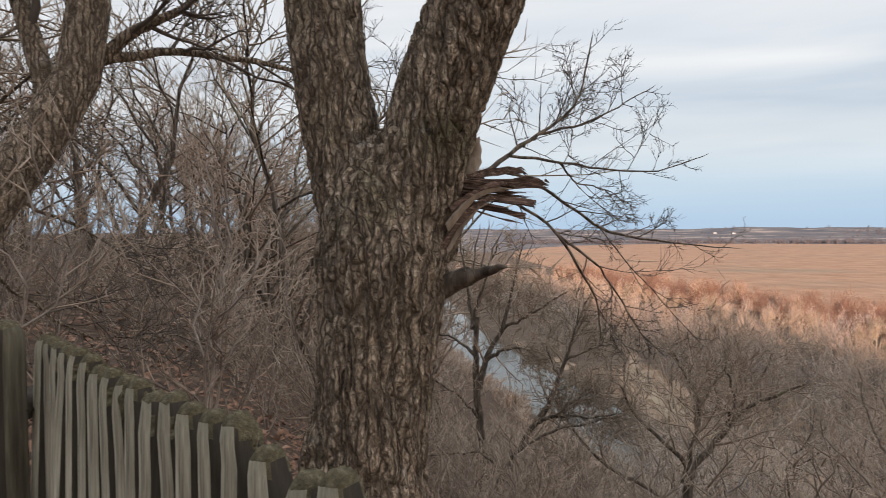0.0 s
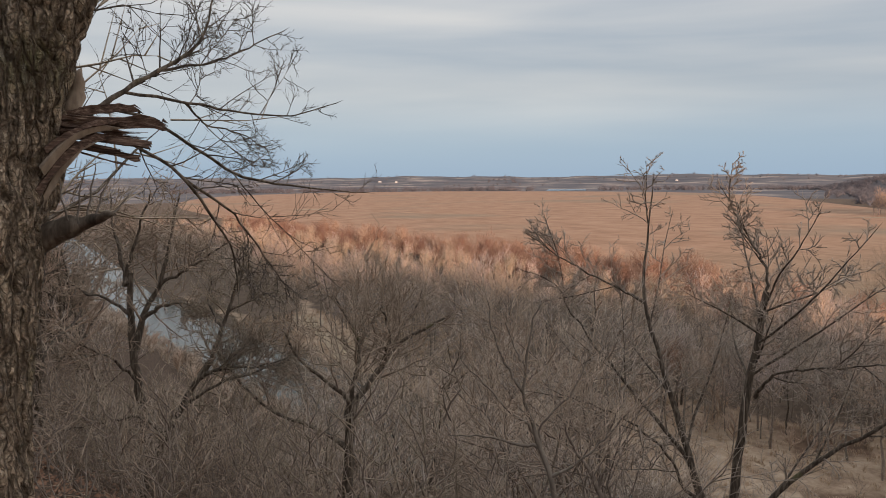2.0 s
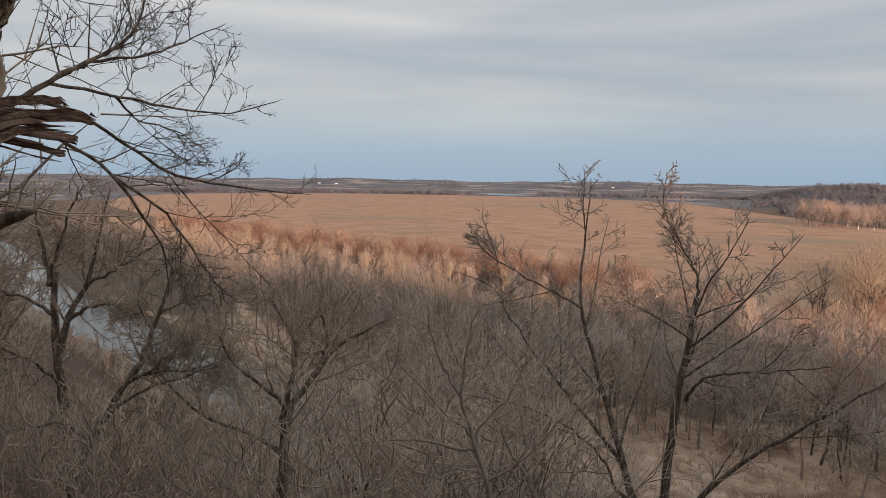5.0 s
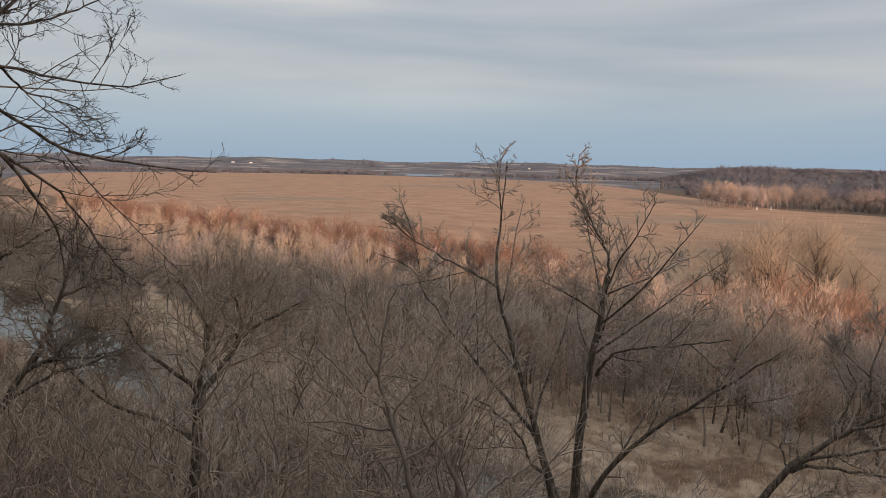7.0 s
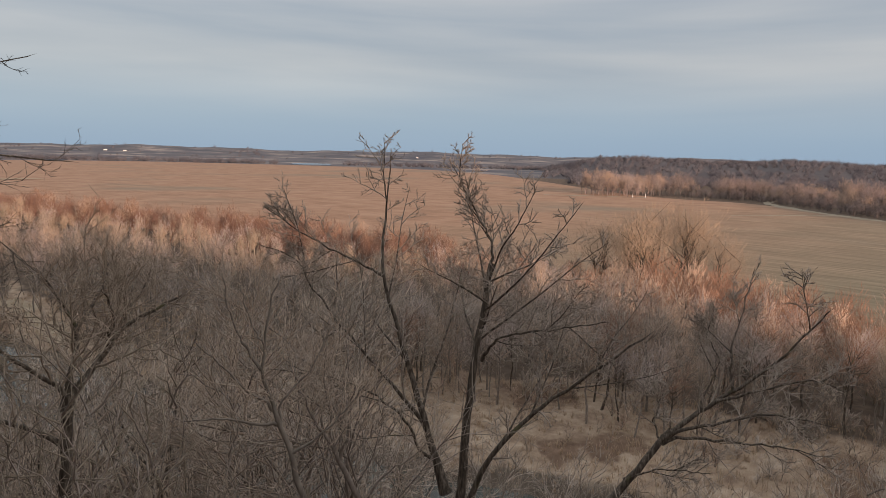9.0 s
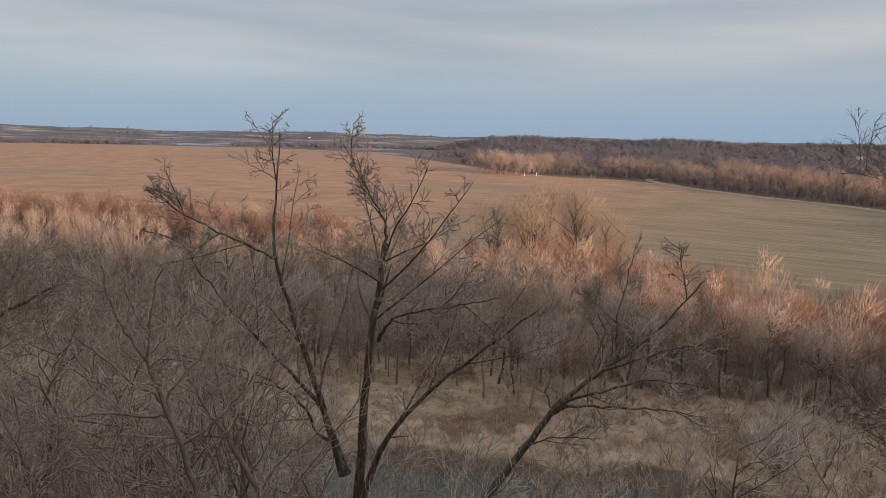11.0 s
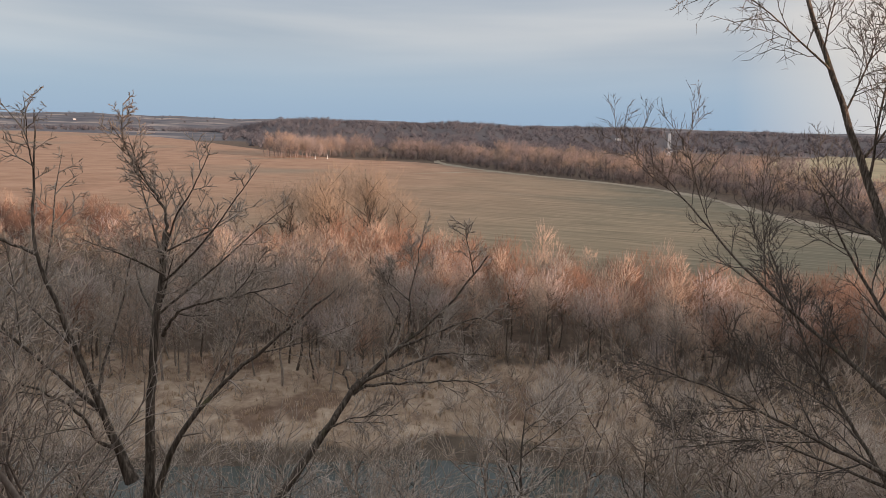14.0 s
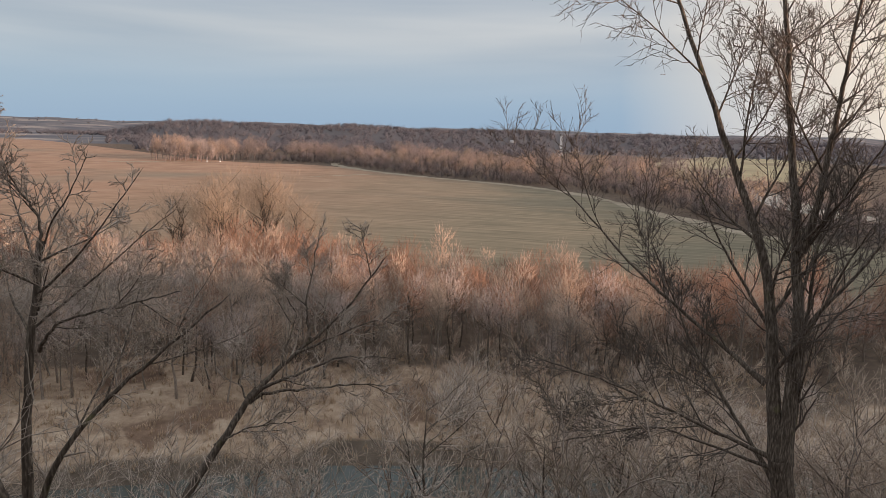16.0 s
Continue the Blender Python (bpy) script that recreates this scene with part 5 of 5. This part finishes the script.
def forked_trunk(root):
    """The great trunk: three swelling stems fused into one skin, then furrowed."""
    r = np.random.default_rng(3)
    stems = [([(0.0, -0.03, -0.9), (0.02, -0.05, 0.2), (0.05, -0.03, 0.9), (0.09, -0.01, 1.5), (0.13, 0.0, 2.0), (0.12, 0.02, 2.35), (0.1, 0.04, 2.7)], [0.40, 0.335, 0.315, 0.345, 0.39, 0.3, 0.08]),
             ([(0.02, 0.06, 1.7), (-0.03, 0.1, 2.24), (-0.13, 0.14, 2.68), (-0.21, 0.17, 3.12), (-0.25, 0.22, 3.53), (-0.265, 0.25, 4.0)], [0.1, 0.245, 0.225, 0.222, 0.225, 0.215]),
             ([(0.18, 0.0, 1.7), (0.28, 0.0, 2.24), (0.41, -0.03, 2.72), (0.55, -0.08, 3.12), (0.68, -0.13, 3.42), (0.88, -0.2, 3.95)], [0.1, 0.275, 0.26, 0.258, 0.255, 0.245]),
             ([(-0.12, -0.02, 0.2), (-0.24, -0.06, 0.75), (-0.16, -0.03, 1.2)], [0.1, 0.13, 0.1]),
             ([(0.35, 0.05, 2.0), (0.52, 0.1, 2.38)], [0.2, 0.12])]
    pieces = []
    for joints, radii in stems:
        j = np.array(joints) - [0.07, 0, 0]
        p, _ = bent(j, 26, r, 0.0)
        s = np.concatenate([[0], np.cumsum(np.linalg.norm(np.diff(j, axis=0), axis=1))])
        rad = np.interp(np.linspace(0, s[-1], 26), s, radii)
        rad[-1] *= 0.9
        rad[0] *= 0.9
        v, q, t = tubes(p[None], rad[None], 24)
        cap = np.stack([np.arange(1, 23), np.arange(2, 24), np.zeros(22, int)], 1)[:, ::-1]
        pieces.append((v, q, np.concatenate([t, cap])))
    v, q, t = join(pieces)
    tmp = new("trunk_form", mesh_of("trunk_form", v, [q, t], BARK_NEAR))
    skin = tmp.modifiers.new("skin", "REMESH")
    skin.mode, skin.voxel_size = "VOXEL", 0.014
    soft = tmp.modifiers.new("soft", "SMOOTH")
    soft.factor, soft.iterations = 0.5, 26
    me = bpy.data.meshes.new_from_object(tmp.evaluated_get(bpy.context.evaluated_depsgraph_get()))
    bpy.data.objects.remove(tmp)
    n = len(me.vertices)
    co, no = np.empty(n * 3, np.float32), np.empty(n * 3, np.float32)
    me.vertices.foreach_get("co", co)
    me.vertex_normals.foreach_get("vector", no)
    co, no = co.reshape(-1, 3), no.reshape(-1, 3)
    co = co + no * furrow(co, 0.03, 13.0, 2.6)[:, None]
    me.vertices.foreach_set("co", co.astype(np.float32).ravel())
    me.polygons.foreach_set("use_smooth", np.ones(len(me.polygons), bool))
    me.materials.clear()
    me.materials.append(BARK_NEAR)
    me.update()
    part("trunk", me, root)
    for joints, r0 in ([(-0.26, 0.24, 3.85), (-0.27, 0.27, 4.4), (-0.3, 0.3, 6.5), (-0.5, 0.2, 9.5)], 0.21), ([(0.84, -0.19, 3.85), (1.05, -0.25, 4.5), (1.5, -0.4, 6.2), (2.0, -0.5, 9.0)], 0.24):
        p, _ = bent(joints, 14, r, 0.01)
        v, q, t = tubes(p[None], np.linspace(r0, 0.05, 14)[None], 14)
        part("stem", mesh_of("stem", v, [q, t], BARK_NEAR, True), root)


def slab(root, name, joints, wide, thick, mat, seed, label=""):
    """A torn board of wood: a flat shard with straight sides and a jagged, frayed end."""
    r = np.random.default_rng(seed)
    j = [Vector(c) for c in joints]
    a, along = j[0], j[-1] - j[0]
    long = along.length
    along.normalize()
    across = Vector((r.normal() * 0.12, r.normal() * 0.25, 1.0))
    across = (across - along * across.dot(along)).normalized()
    flat = along.cross(across)
    bm = bmesh.new()
    n = 7
    lower = [(k / n * long * 0.9, -wide * (0.5 + 0.12 * r.normal()) * (1 - 0.25 * k / n)) for k in range(n)]
    upper = [(k / n * long * 0.88, wide * (0.5 + 0.12 * r.normal()) * (1 - 0.25 * k / n)) for k in range(n)]
    teeth = []
    for k in range(5):
        w = (-0.4 + 0.2 * k) * wide
        teeth += [(long * (0.86 + 0.16 * r.random()), w * 0.7), (long * (0.68 + 0.1 * r.random()), w + 0.08 * wide)]
    outline = lower + teeth + upper[::-1]
    rings = []
    for side in (-1, 1):
        ring = []
        for x, y in outline:
            sag = (j[len(j) // 2] - (j[0] + j[-1]) * 0.5) * (1 - (2 * min(x / long, 1) - 1) ** 2)
            ring.append(bm.verts.new(a + along * x + across * y + sag + flat * (side * thick * 0.5 * (1.1 - 0.7 * x / long)) + Vector(r.normal(size=3)) * 0.0015))
        rings.append(ring)
    bm.faces.new(rings[0])
    bm.faces.new(rings[1][::-1])
    m = len(outline)
    for k in range(m):
        bm.faces.new((rings[0][k], rings[1][k], rings[1][(k + 1) % m], rings[0][(k + 1) % m]))
    bmesh.ops.recalc_face_normals(bm, faces=bm.faces)
    bmesh.ops.triangulate(bm, faces=bm.faces)
    me = bpy.data.meshes.new(name)
    bm.to_mesh(me)
    bm.free()
    me.materials.append(mat)
    part(name, me, root, label)


def splinters(root, seed):
    """Torn end of the broken limb: long slabs, a fan of peeled fibres up the trunk, and slivers."""
    slabs = [([(0.45, 0.02, 2.38), (0.66, 0.09, 2.45), (0.79, 0.13, 2.46), (0.91, 0.17, 2.43)], 0.05),
             ([(0.45, 0.0, 2.36), (0.72, 0.04, 2.39), (0.89, 0.07, 2.38), (1.03, 0.11, 2.36)], 0.075),
             ([(0.5, 0.0, 2.31), (0.75, -0.01, 2.29), (0.86, -0.03, 2.27), (0.92, -0.03, 2.24)], 0.045),
             ([(0.5, 0.0, 2.27), (0.71, -0.01, 2.23), (0.81, -0.02, 2.2), (0.87, -0.03, 2.18)], 0.04)]
    for k, (j, w) in enumerate(slabs):
        slab(root, "splinter", j, w, 0.016, SPLINTER, seed + k, "torn red-brown heartwood slab")
    fan = [([(0.38, -0.08, 1.9), (0.45, -0.13, 2.04), (0.55, -0.1, 2.18), (0.72, -0.01, 2.3)], 0.026),
           ([(0.40, -0.14, 2.01), (0.48, -0.17, 2.13), (0.58, -0.1, 2.24), (0.78, -0.01, 2.3)], 0.034),
           ([(0.42, -0.15, 2.12), (0.50, -0.17, 2.22), (0.61, -0.11, 2.31), (0.80, -0.02, 2.33)], 0.036),
           ([(0.44, -0.15, 2.22), (0.53, -0.14, 2.29), (0.64, -0.11, 2.35), (0.82, -0.02, 2.36)], 0.03)]
    for k, (j, w) in enumerate(fan):
        slab(root, "splinter", j, w * 1.1, 0.02, SPLINTER if k % 2 else PEELED, seed + 20 + k, "torn red-brown heartwood slab" if k % 2 else "pale peeled sapwood strip")
    r = np.random.default_rng(seed)
    for k in range(14):
        a = np.array([0.47, -0.02, 2.32]) + r.normal(size=3) * [0.03, 0.03, 0.04]
        b = a + np.array([0.25 + 0.25 * r.random(), 0.08 * r.random(), 0.03 - 0.16 * r.random()])
        slab(root, "splinter", [a, (a + b) / 2 + r.normal(size=3) * 0.012, b], 0.009 + 0.012 * r.random(), 0.006, SPLINTER, seed + 50 + k, "thin torn heartwood sliver")


big = hero("forked_tree", (-0.4, 4.2, 28.9), [
    ("limb", 0.018, 0.004, [(0.63, 0.41, 2.45), (1.26, 0.77, 2.89), (1.37, 0.85, 3.07), (1.48, 1.0, 3.54)]),
    ("limb", 0.01, 0.003, [(1.04, 0.68, 2.74), (1.47, 0.98, 2.87), (2.02, 1.29, 3.2)]),
    ("limb", 0.011, 0.003, [(0.86, 0.5, 2.57), (1.93, 1.11, 2.51), (2.45, 1.36, 2.69)]),
    ("limb", 0.018, 0.003, [(0.67, 0.41, 2.46), (0.89, 0.54, 2.5), (1.58, 0.91, 2.06), (2.71, 1.36, 1.95)]),
    ("limb", 0.021, 0.003, [(0.61, 0.35, 2.36), (1.18, 0.64, 2.08), (1.5, 0.89, 1.57), (1.51, 0.96, 1.28)]),
    ("limb", 0.011, 0.003, [(1.16, 0.65, 2.09), (1.5, 0.89, 1.85), (1.99, 1.24, 1.13)]),
    ("limb", 0.01, 0.003, [(0.62, 0.51, 2.72), (1.23, 0.99, 2.88), (1.39, 1.14, 2.98)]),
    ("limb", 0.008, 0.003, [(1.14, 0.8, 2.58), (1.33, 1.03, 2.45), (1.58, 1.27, 2.42), (1.94, 1.53, 2.27)]),
], BARK_DARK, TWIG_DARK, 21, "massive forked old tree with furrowed bark and a snapped limb", dict(boughs=2, n1=8, n2=4, n3=3, n4=0, r1=0.4, r2=0.5, r3=0.55, lmin=0.6, lmax=1.0, ang=46, up=0.04, wig=0.1, twig=0.0017, lo=0.2), 7, 18, 0.006)
forked_trunk(big)
splinters(big, 4)
stump_p, _ = bent([(0.33, 0.0, 1.72), (0.45, -0.06, 1.82), (0.62, -0.18, 1.87), (0.74, -0.39, 1.91)], 10, np.random.default_rng(2), 0.006)
v, q, t = tubes(stump_p[None], (np.linspace(0.072, 0.016, 10) * (1 + 0.16 * np.random.default_rng(12).normal(size=10)))[None], 9)
part("broken_limb", mesh_of("broken_limb", v, [q, t], BARK_DARK, True), big, "dark dead stub of a limb")
for joints in ([(0.57, -0.2, 1.86), (0.58, -0.15, 2.0), (0.61, -0.11, 2.16)], [(0.61, -0.21, 1.88), (0.64, -0.16, 2.04), (0.66, -0.11, 2.18)], [(0.65, -0.22, 1.89), (0.68, -0.11, 2.0), (0.74, -0.11, 2.13)], [(0.54, -0.15, 1.85), (0.5, -0.2, 1.98), (0.49, -0.1, 2.1)], [(0.7, -0.3, 1.9), (0.78, -0.2, 1.95), (0.81, -0.12, 2.03)]):
    shoot_p, _ = bent(joints, 7, np.random.default_rng(7), 0.008)
    v, q, t = tubes(shoot_p[None], np.linspace(0.006, 0.0025, 7)[None], 5)
    part("shoot", mesh_of("shoot", v, [q, t], TWIG_DARK, True), big, "thin dark upright shoot")
scar_p, _ = bent([(0.52, 0.08, 2.33), (0.57, 0.11, 2.45), (0.59, 0.11, 2.55), (0.62, 0.1, 2.66)], 10, np.random.default_rng(6), 0.006)
v, q, t = tubes(scar_p[None], np.array([0.05, 0.055, 0.05, 0.055, 0.045, 0.048, 0.038, 0.04, 0.024, 0.01])[None], 9)
part("peeled_wood", mesh_of("peeled_wood", v, [q, t], PEELED, True), big, "pale barkless wood beside the break")

hero("leaning_tree", (-4.3, 5.6, 27.6), [
    ("trunk", 0.28, 0.13, [(-0.3, -0.3, 0.8), (0.3, 0.1, 3.3), (0.8, 0.4, 3.9), (1.1, 0.6, 4.4), (1.4, 0.8, 4.8), (1.2, 0.7, 6.1), (1.2, 0.8, 8.5)]),
    ("limb", 0.1, 0.05, [(1.0, 0.6, 4.4), (0.8, 0.6, 4.9), (0.7, 0.7, 5.4), (0.6, 0.7, 5.9), (0.4, 0.9, 8.0)]),
    ("limb", 0.05, 0.012, [(1.2, 0.8, 4.9), (1.9, 1.2, 5.1), (2.3, 1.5, 5.1), (2.8, 1.7, 5.0), (3.5, 2.0, 5.0)]),
    ("limb", 0.07, 0.015, [(1.3, 0.8, 4.8), (1.6, 0.9, 5.2), (2.0, 0.9, 5.4), (2.4, 1.0, 5.8)]),
    ("limb", 0.025, 0.006, [(0.6, 0.4, 3.9), (0.5, 1.0, 3.7), (1.0, 1.6, 3.3), (1.9, 2.0, 3.2)]),
    ("limb", 0.02, 0.005, [(0.3, 0.2, 3.5), (0.6, 0.6, 2.9), (1.2, 0.9, 2.4), (2.1, 1.1, 2.5)]),
], BARK_NEAR, TWIG_DARK, 22, "leaning rough-barked leafless tree behind the fence", dict(n1=9, n2=6, n3=4, n4=2, lmin=1.0, lmax=2.6, r1=0.5, twig=0.0035, **{"from": 1}), 12, 14, 0.015)

# brush and tall woods behind the fence
rng = np.random.default_rng(15)
shrubs = [kind_of_tree("shrub", 500 + i, 2.6, dict(stems=4, n1=5, a1=42, r1=0.5, first=0.12, n2=4, n3=2, n4=0, wig=0.26, girth=0.012, twig=0.0062, seg2=2, seg3=1, sides=4), BARK, (TWIG, TWIG_GREY, TWIG_OLIVE)[i],
                       "tangled leafless grey-brown shrub on the slope", "shrubs on the slope") for i in range(3)]


def shrub_place(x, y):
    r, az = polar(x, y)
    s, side = river_gap(x, y)
    if side > 0 or s < 1 or not -55 < az < 116 or r < (4.5 if az < -8 else 7.0):
        return 0
    if az > 0:
        h = (EYE - r * math.tan(radians(14.5 if 1 < az < 12 else 15))) - ground_at(x, y)
        return min(h / 2.6, 1.4 if az < 13 else 1.2) if h > 0.6 else 0
    return 1.0


plant(shrubs, scatter(rng, 60, (-12, 3.5, 3, 16), shrub_place, 0.9) + scatter(rng, 45, (-26, 10, 3, 36), shrub_place, 1.5) + scatter(rng, 50, (0, -22, 56, 50), shrub_place, 2.2) + scatter(rng, 60, (-3, 9, 13, 48), shrub_place, 1.1) + scatter(rng, 45, (-1, 14, 3.2, 34), shrub_place, 0.9), rng, 0.6, 1.1)
tall_kinds = [kind_of_tree("bare_tree", 520 + i, 15.0, dict(n1=12, a1=46, r1=0.42, first=0.22, n2=7, r2=0.5, n3=5, r3=0.55, n4=1, wig=0.22, twig=0.010, girth=0.013), BARK_DARK, (TWIG_DARK, TWIG_DARK, TWIG_BROWN)[i], "tall leafless tree in the bluff-top woods", "bluff-top trees") for i in range(3)]


def tall_place(x, y):
    r, az = polar(x, y)
    s, side = river_gap(x, y)
    return 1.0 if side < 0 and s > 8 and -48 < az < -1.5 and r > 11 else 0


plant(tall_kinds, scatter(rng, 42, (-60, 8, 0, 85), tall_place, 3.2), rng, 0.6, 0.95)


def leaf_litter():
    """Fallen leaves over the slope behind the fence, each a small curled blade."""
    r = np.random.default_rng(41)
    n = 15000
    d = 0.3 + 24 * r.random(n) ** 1.2
    a = np.radians(np.where(r.random(n) < 0.5, -48 + 62 * r.random(n), 360 * r.random(n)))
    x, y = d * np.sin(a), d * np.cos(a)
    z = height(x, y) + 0.015 + 0.03 * r.random(n)
    size = 0.035 + 0.05 * r.random(n)
    t = r.random(n) * 6.28
    c, s = np.cos(t), np.sin(t)
    tip = r.normal(size=(n, 4)) * 0.35 + 0.15
    out = []
    for k, (px, py) in enumerate(((-1, 0), (0, -0.55), (1, 0), (0, 0.55))):
        out.append(np.stack([x + (px * c - py * s) * size, y + (px * s + py * c) * size, z + tip[:, k] * size], -1))
    v = np.stack(out, 1).reshape(-1, 3)
    q = np.arange(n * 4).reshape(n, 4)
    t3 = np.concatenate([q[:, [0, 1, 3]], q[:, [1, 2, 3]]])
    tagged(new("leaf_litter", mesh_of("leaf_litter", v, [t3], LEAF)), "curled brown fallen leaves over the slope", "leaves", kind="stuff")


leaf_litter()

# the stake fence
FENCE_A, FENCE_U, TOP = Vector((-1.44, 2.57, 0)), Vector((0.64, -0.77, 0)).normalized(), 30.66
FENCE_TURN = math.degrees(math.atan2(FENCE_U.y, FENCE_U.x))


def stake_mesh(seed, w, d, tall):
    """A sawn stake with a rounded, mossy head and worn corners, hanging down from its top."""
    r = np.random.default_rng(seed)
    bm = bmesh.new()
    rings = []
    lean = r.normal() * 0.12

    def ring_side(i):
        return math.cos((i + 0.5) * math.pi / 6 + 0.26)

    for k, (z, sx, sy) in enumerate(((0.0, 0.3, 0.35), (-0.007, 0.55, 0.6), (-0.02, 0.76, 0.82), (-0.045, 0.9, 0.95), (-0.09, 0.98, 1.0), (-0.19, 1.0, 1.0), (-0.45, 1.0, 1.0), (-0.9, 1.01, 1.0), (-tall, 1.0, 1.0))):
        sh = r.normal(size=2) * 0.0012
        ring = []
        for a in range(12):
            c, s = math.cos(a * math.pi / 6 + 0.26), math.sin(a * math.pi / 6 + 0.26)
            c, s = math.copysign(abs(c) ** 0.35, c), math.copysign(abs(s) ** 0.35, s)
            ring.append(bm.verts.new((c * w / 2 * sx + sh[0] + lean * max(0.0, 0.08 + z) * 0.6, s * d / 2 * sy + sh[1], z + r.normal() * (0.002 if k < 4 else 0.0005))))
        rings.append(ring)
    for k, (a, b) in enumerate(zip(rings, rings[1:])):
        for i in range(12):
            f = bm.faces.new((a[i], b[i], b[(i + 1) % 12], a[(i + 1) % 12]))
            f.smooth = True
            out = ring_side(i)
            f.material_index = 2 if (k < 4 and out > 0.5 and r.random() < 0.45) or k < 2 else 0
    top = bm.faces.new(rings[0])
    top.material_index = 2
    bm.normal_update()
    # faces towards +x take the dark wood, the gap's shade put into colour
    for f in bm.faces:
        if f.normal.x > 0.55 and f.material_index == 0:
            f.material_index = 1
    me = bpy.data.meshes.new("stake")
    bm.to_mesh(me)
    bm.free()
    for m in (STAKE, DARK_SHADE_WOOD, MOSS):
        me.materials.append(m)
    return me


def moss_mesh(seed, w, d):
    """A lumpy cushion over a stake's top that hangs over on one side."""
    r = np.random.default_rng(seed)
    bm = bmesh.new()
    bmesh.ops.create_icosphere(bm, subdivisions=3, radius=1.0)
    off = Vector(r.random(3) * 40)
    for v in bm.verts:
        k = 1 + 0.45 * noise.noise(v.co * 2.1 + off) + 0.2 * noise.noise(v.co * 6 + off)
        v.co = Vector((v.co.x * w * 0.56 * k, v.co.y * d * 0.6 * k, -0.03 + v.co.z * (0.03 if v.co.z > 0 else 0.05) * k))
    me = bpy.data.meshes.new("moss")
    bm.to_mesh(me)
    bm.free()
    me.materials.append(MOSS)
    me.polygons.foreach_set("use_smooth", np.ones(len(me.polygons), bool))
    return me


def build_fence():
    root = thing("stake_fence", *FENCE_A.xy, 29.3, "weathered grey stake fence with mossy tops at the bluff's edge", "fence")
    r = np.random.default_rng(9)
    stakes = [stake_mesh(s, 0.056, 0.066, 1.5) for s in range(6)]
    mosses = [moss_mesh(s, 0.022, 0.036) for s in range(5)]

    def put(name, me, at, turn, parent, label=""):
        ob = part(name, me, parent, label)
        ob.matrix_parent_inverse = parent.matrix_world.inverted()
        ob.matrix_basis = pose(*at, *turn)
        return ob

    bpy.context.view_layer.update()
    for k in range(1, 22):
        at = FENCE_A + FENCE_U * (0.05 + 0.11 * k)
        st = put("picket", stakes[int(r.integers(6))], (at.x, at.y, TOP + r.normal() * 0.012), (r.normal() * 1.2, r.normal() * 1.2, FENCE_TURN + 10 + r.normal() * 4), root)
        if r.random() < 0.5:
            cap = part("moss", mosses[int(r.integers(5))], st, "dry olive moss")
            cap.location = (0.014 + r.normal() * 0.004, r.normal() * 0.01, -0.03)
            cap.rotation_euler = (0, 0, r.random() * 6.28)
    back = Vector((-FENCE_U.y, FENCE_U.x, 0)) * 0.07
    for z in (30.34, 29.75):
        a, b = FENCE_A - FENCE_U * 0.35 + back, FENCE_A + FENCE_U * 2.45 + back
        p = np.linspace((a.x, a.y, z), (b.x, b.y, z), 8)
        v, q, t = tubes(p[None], np.full((1, 8), 0.052), 4, False)
        ob = part("rail", mesh_of("rail", v, [q], STAKE), root, "dark split rail")
        ob.matrix_parent_inverse = root.matrix_world.inverted()
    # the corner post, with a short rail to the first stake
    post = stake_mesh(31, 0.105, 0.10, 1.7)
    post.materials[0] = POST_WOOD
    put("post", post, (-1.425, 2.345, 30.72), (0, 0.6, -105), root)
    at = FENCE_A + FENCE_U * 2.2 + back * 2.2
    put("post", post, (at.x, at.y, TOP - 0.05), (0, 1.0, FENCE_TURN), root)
    for z in (30.42, 29.8):
        p = np.linspace((-1.42, 2.36, z), (-1.46, 2.66, z - 0.01), 4)
        v, q, t = tubes(p[None], np.full((1, 4), 0.058), 4, False)
        ob = part("rail", mesh_of("rail", v, [q], DARK_SHADE_WOOD), root, "dark brown split rail")
        ob.matrix_parent_inverse = root.matrix_world.inverted()


build_fence()
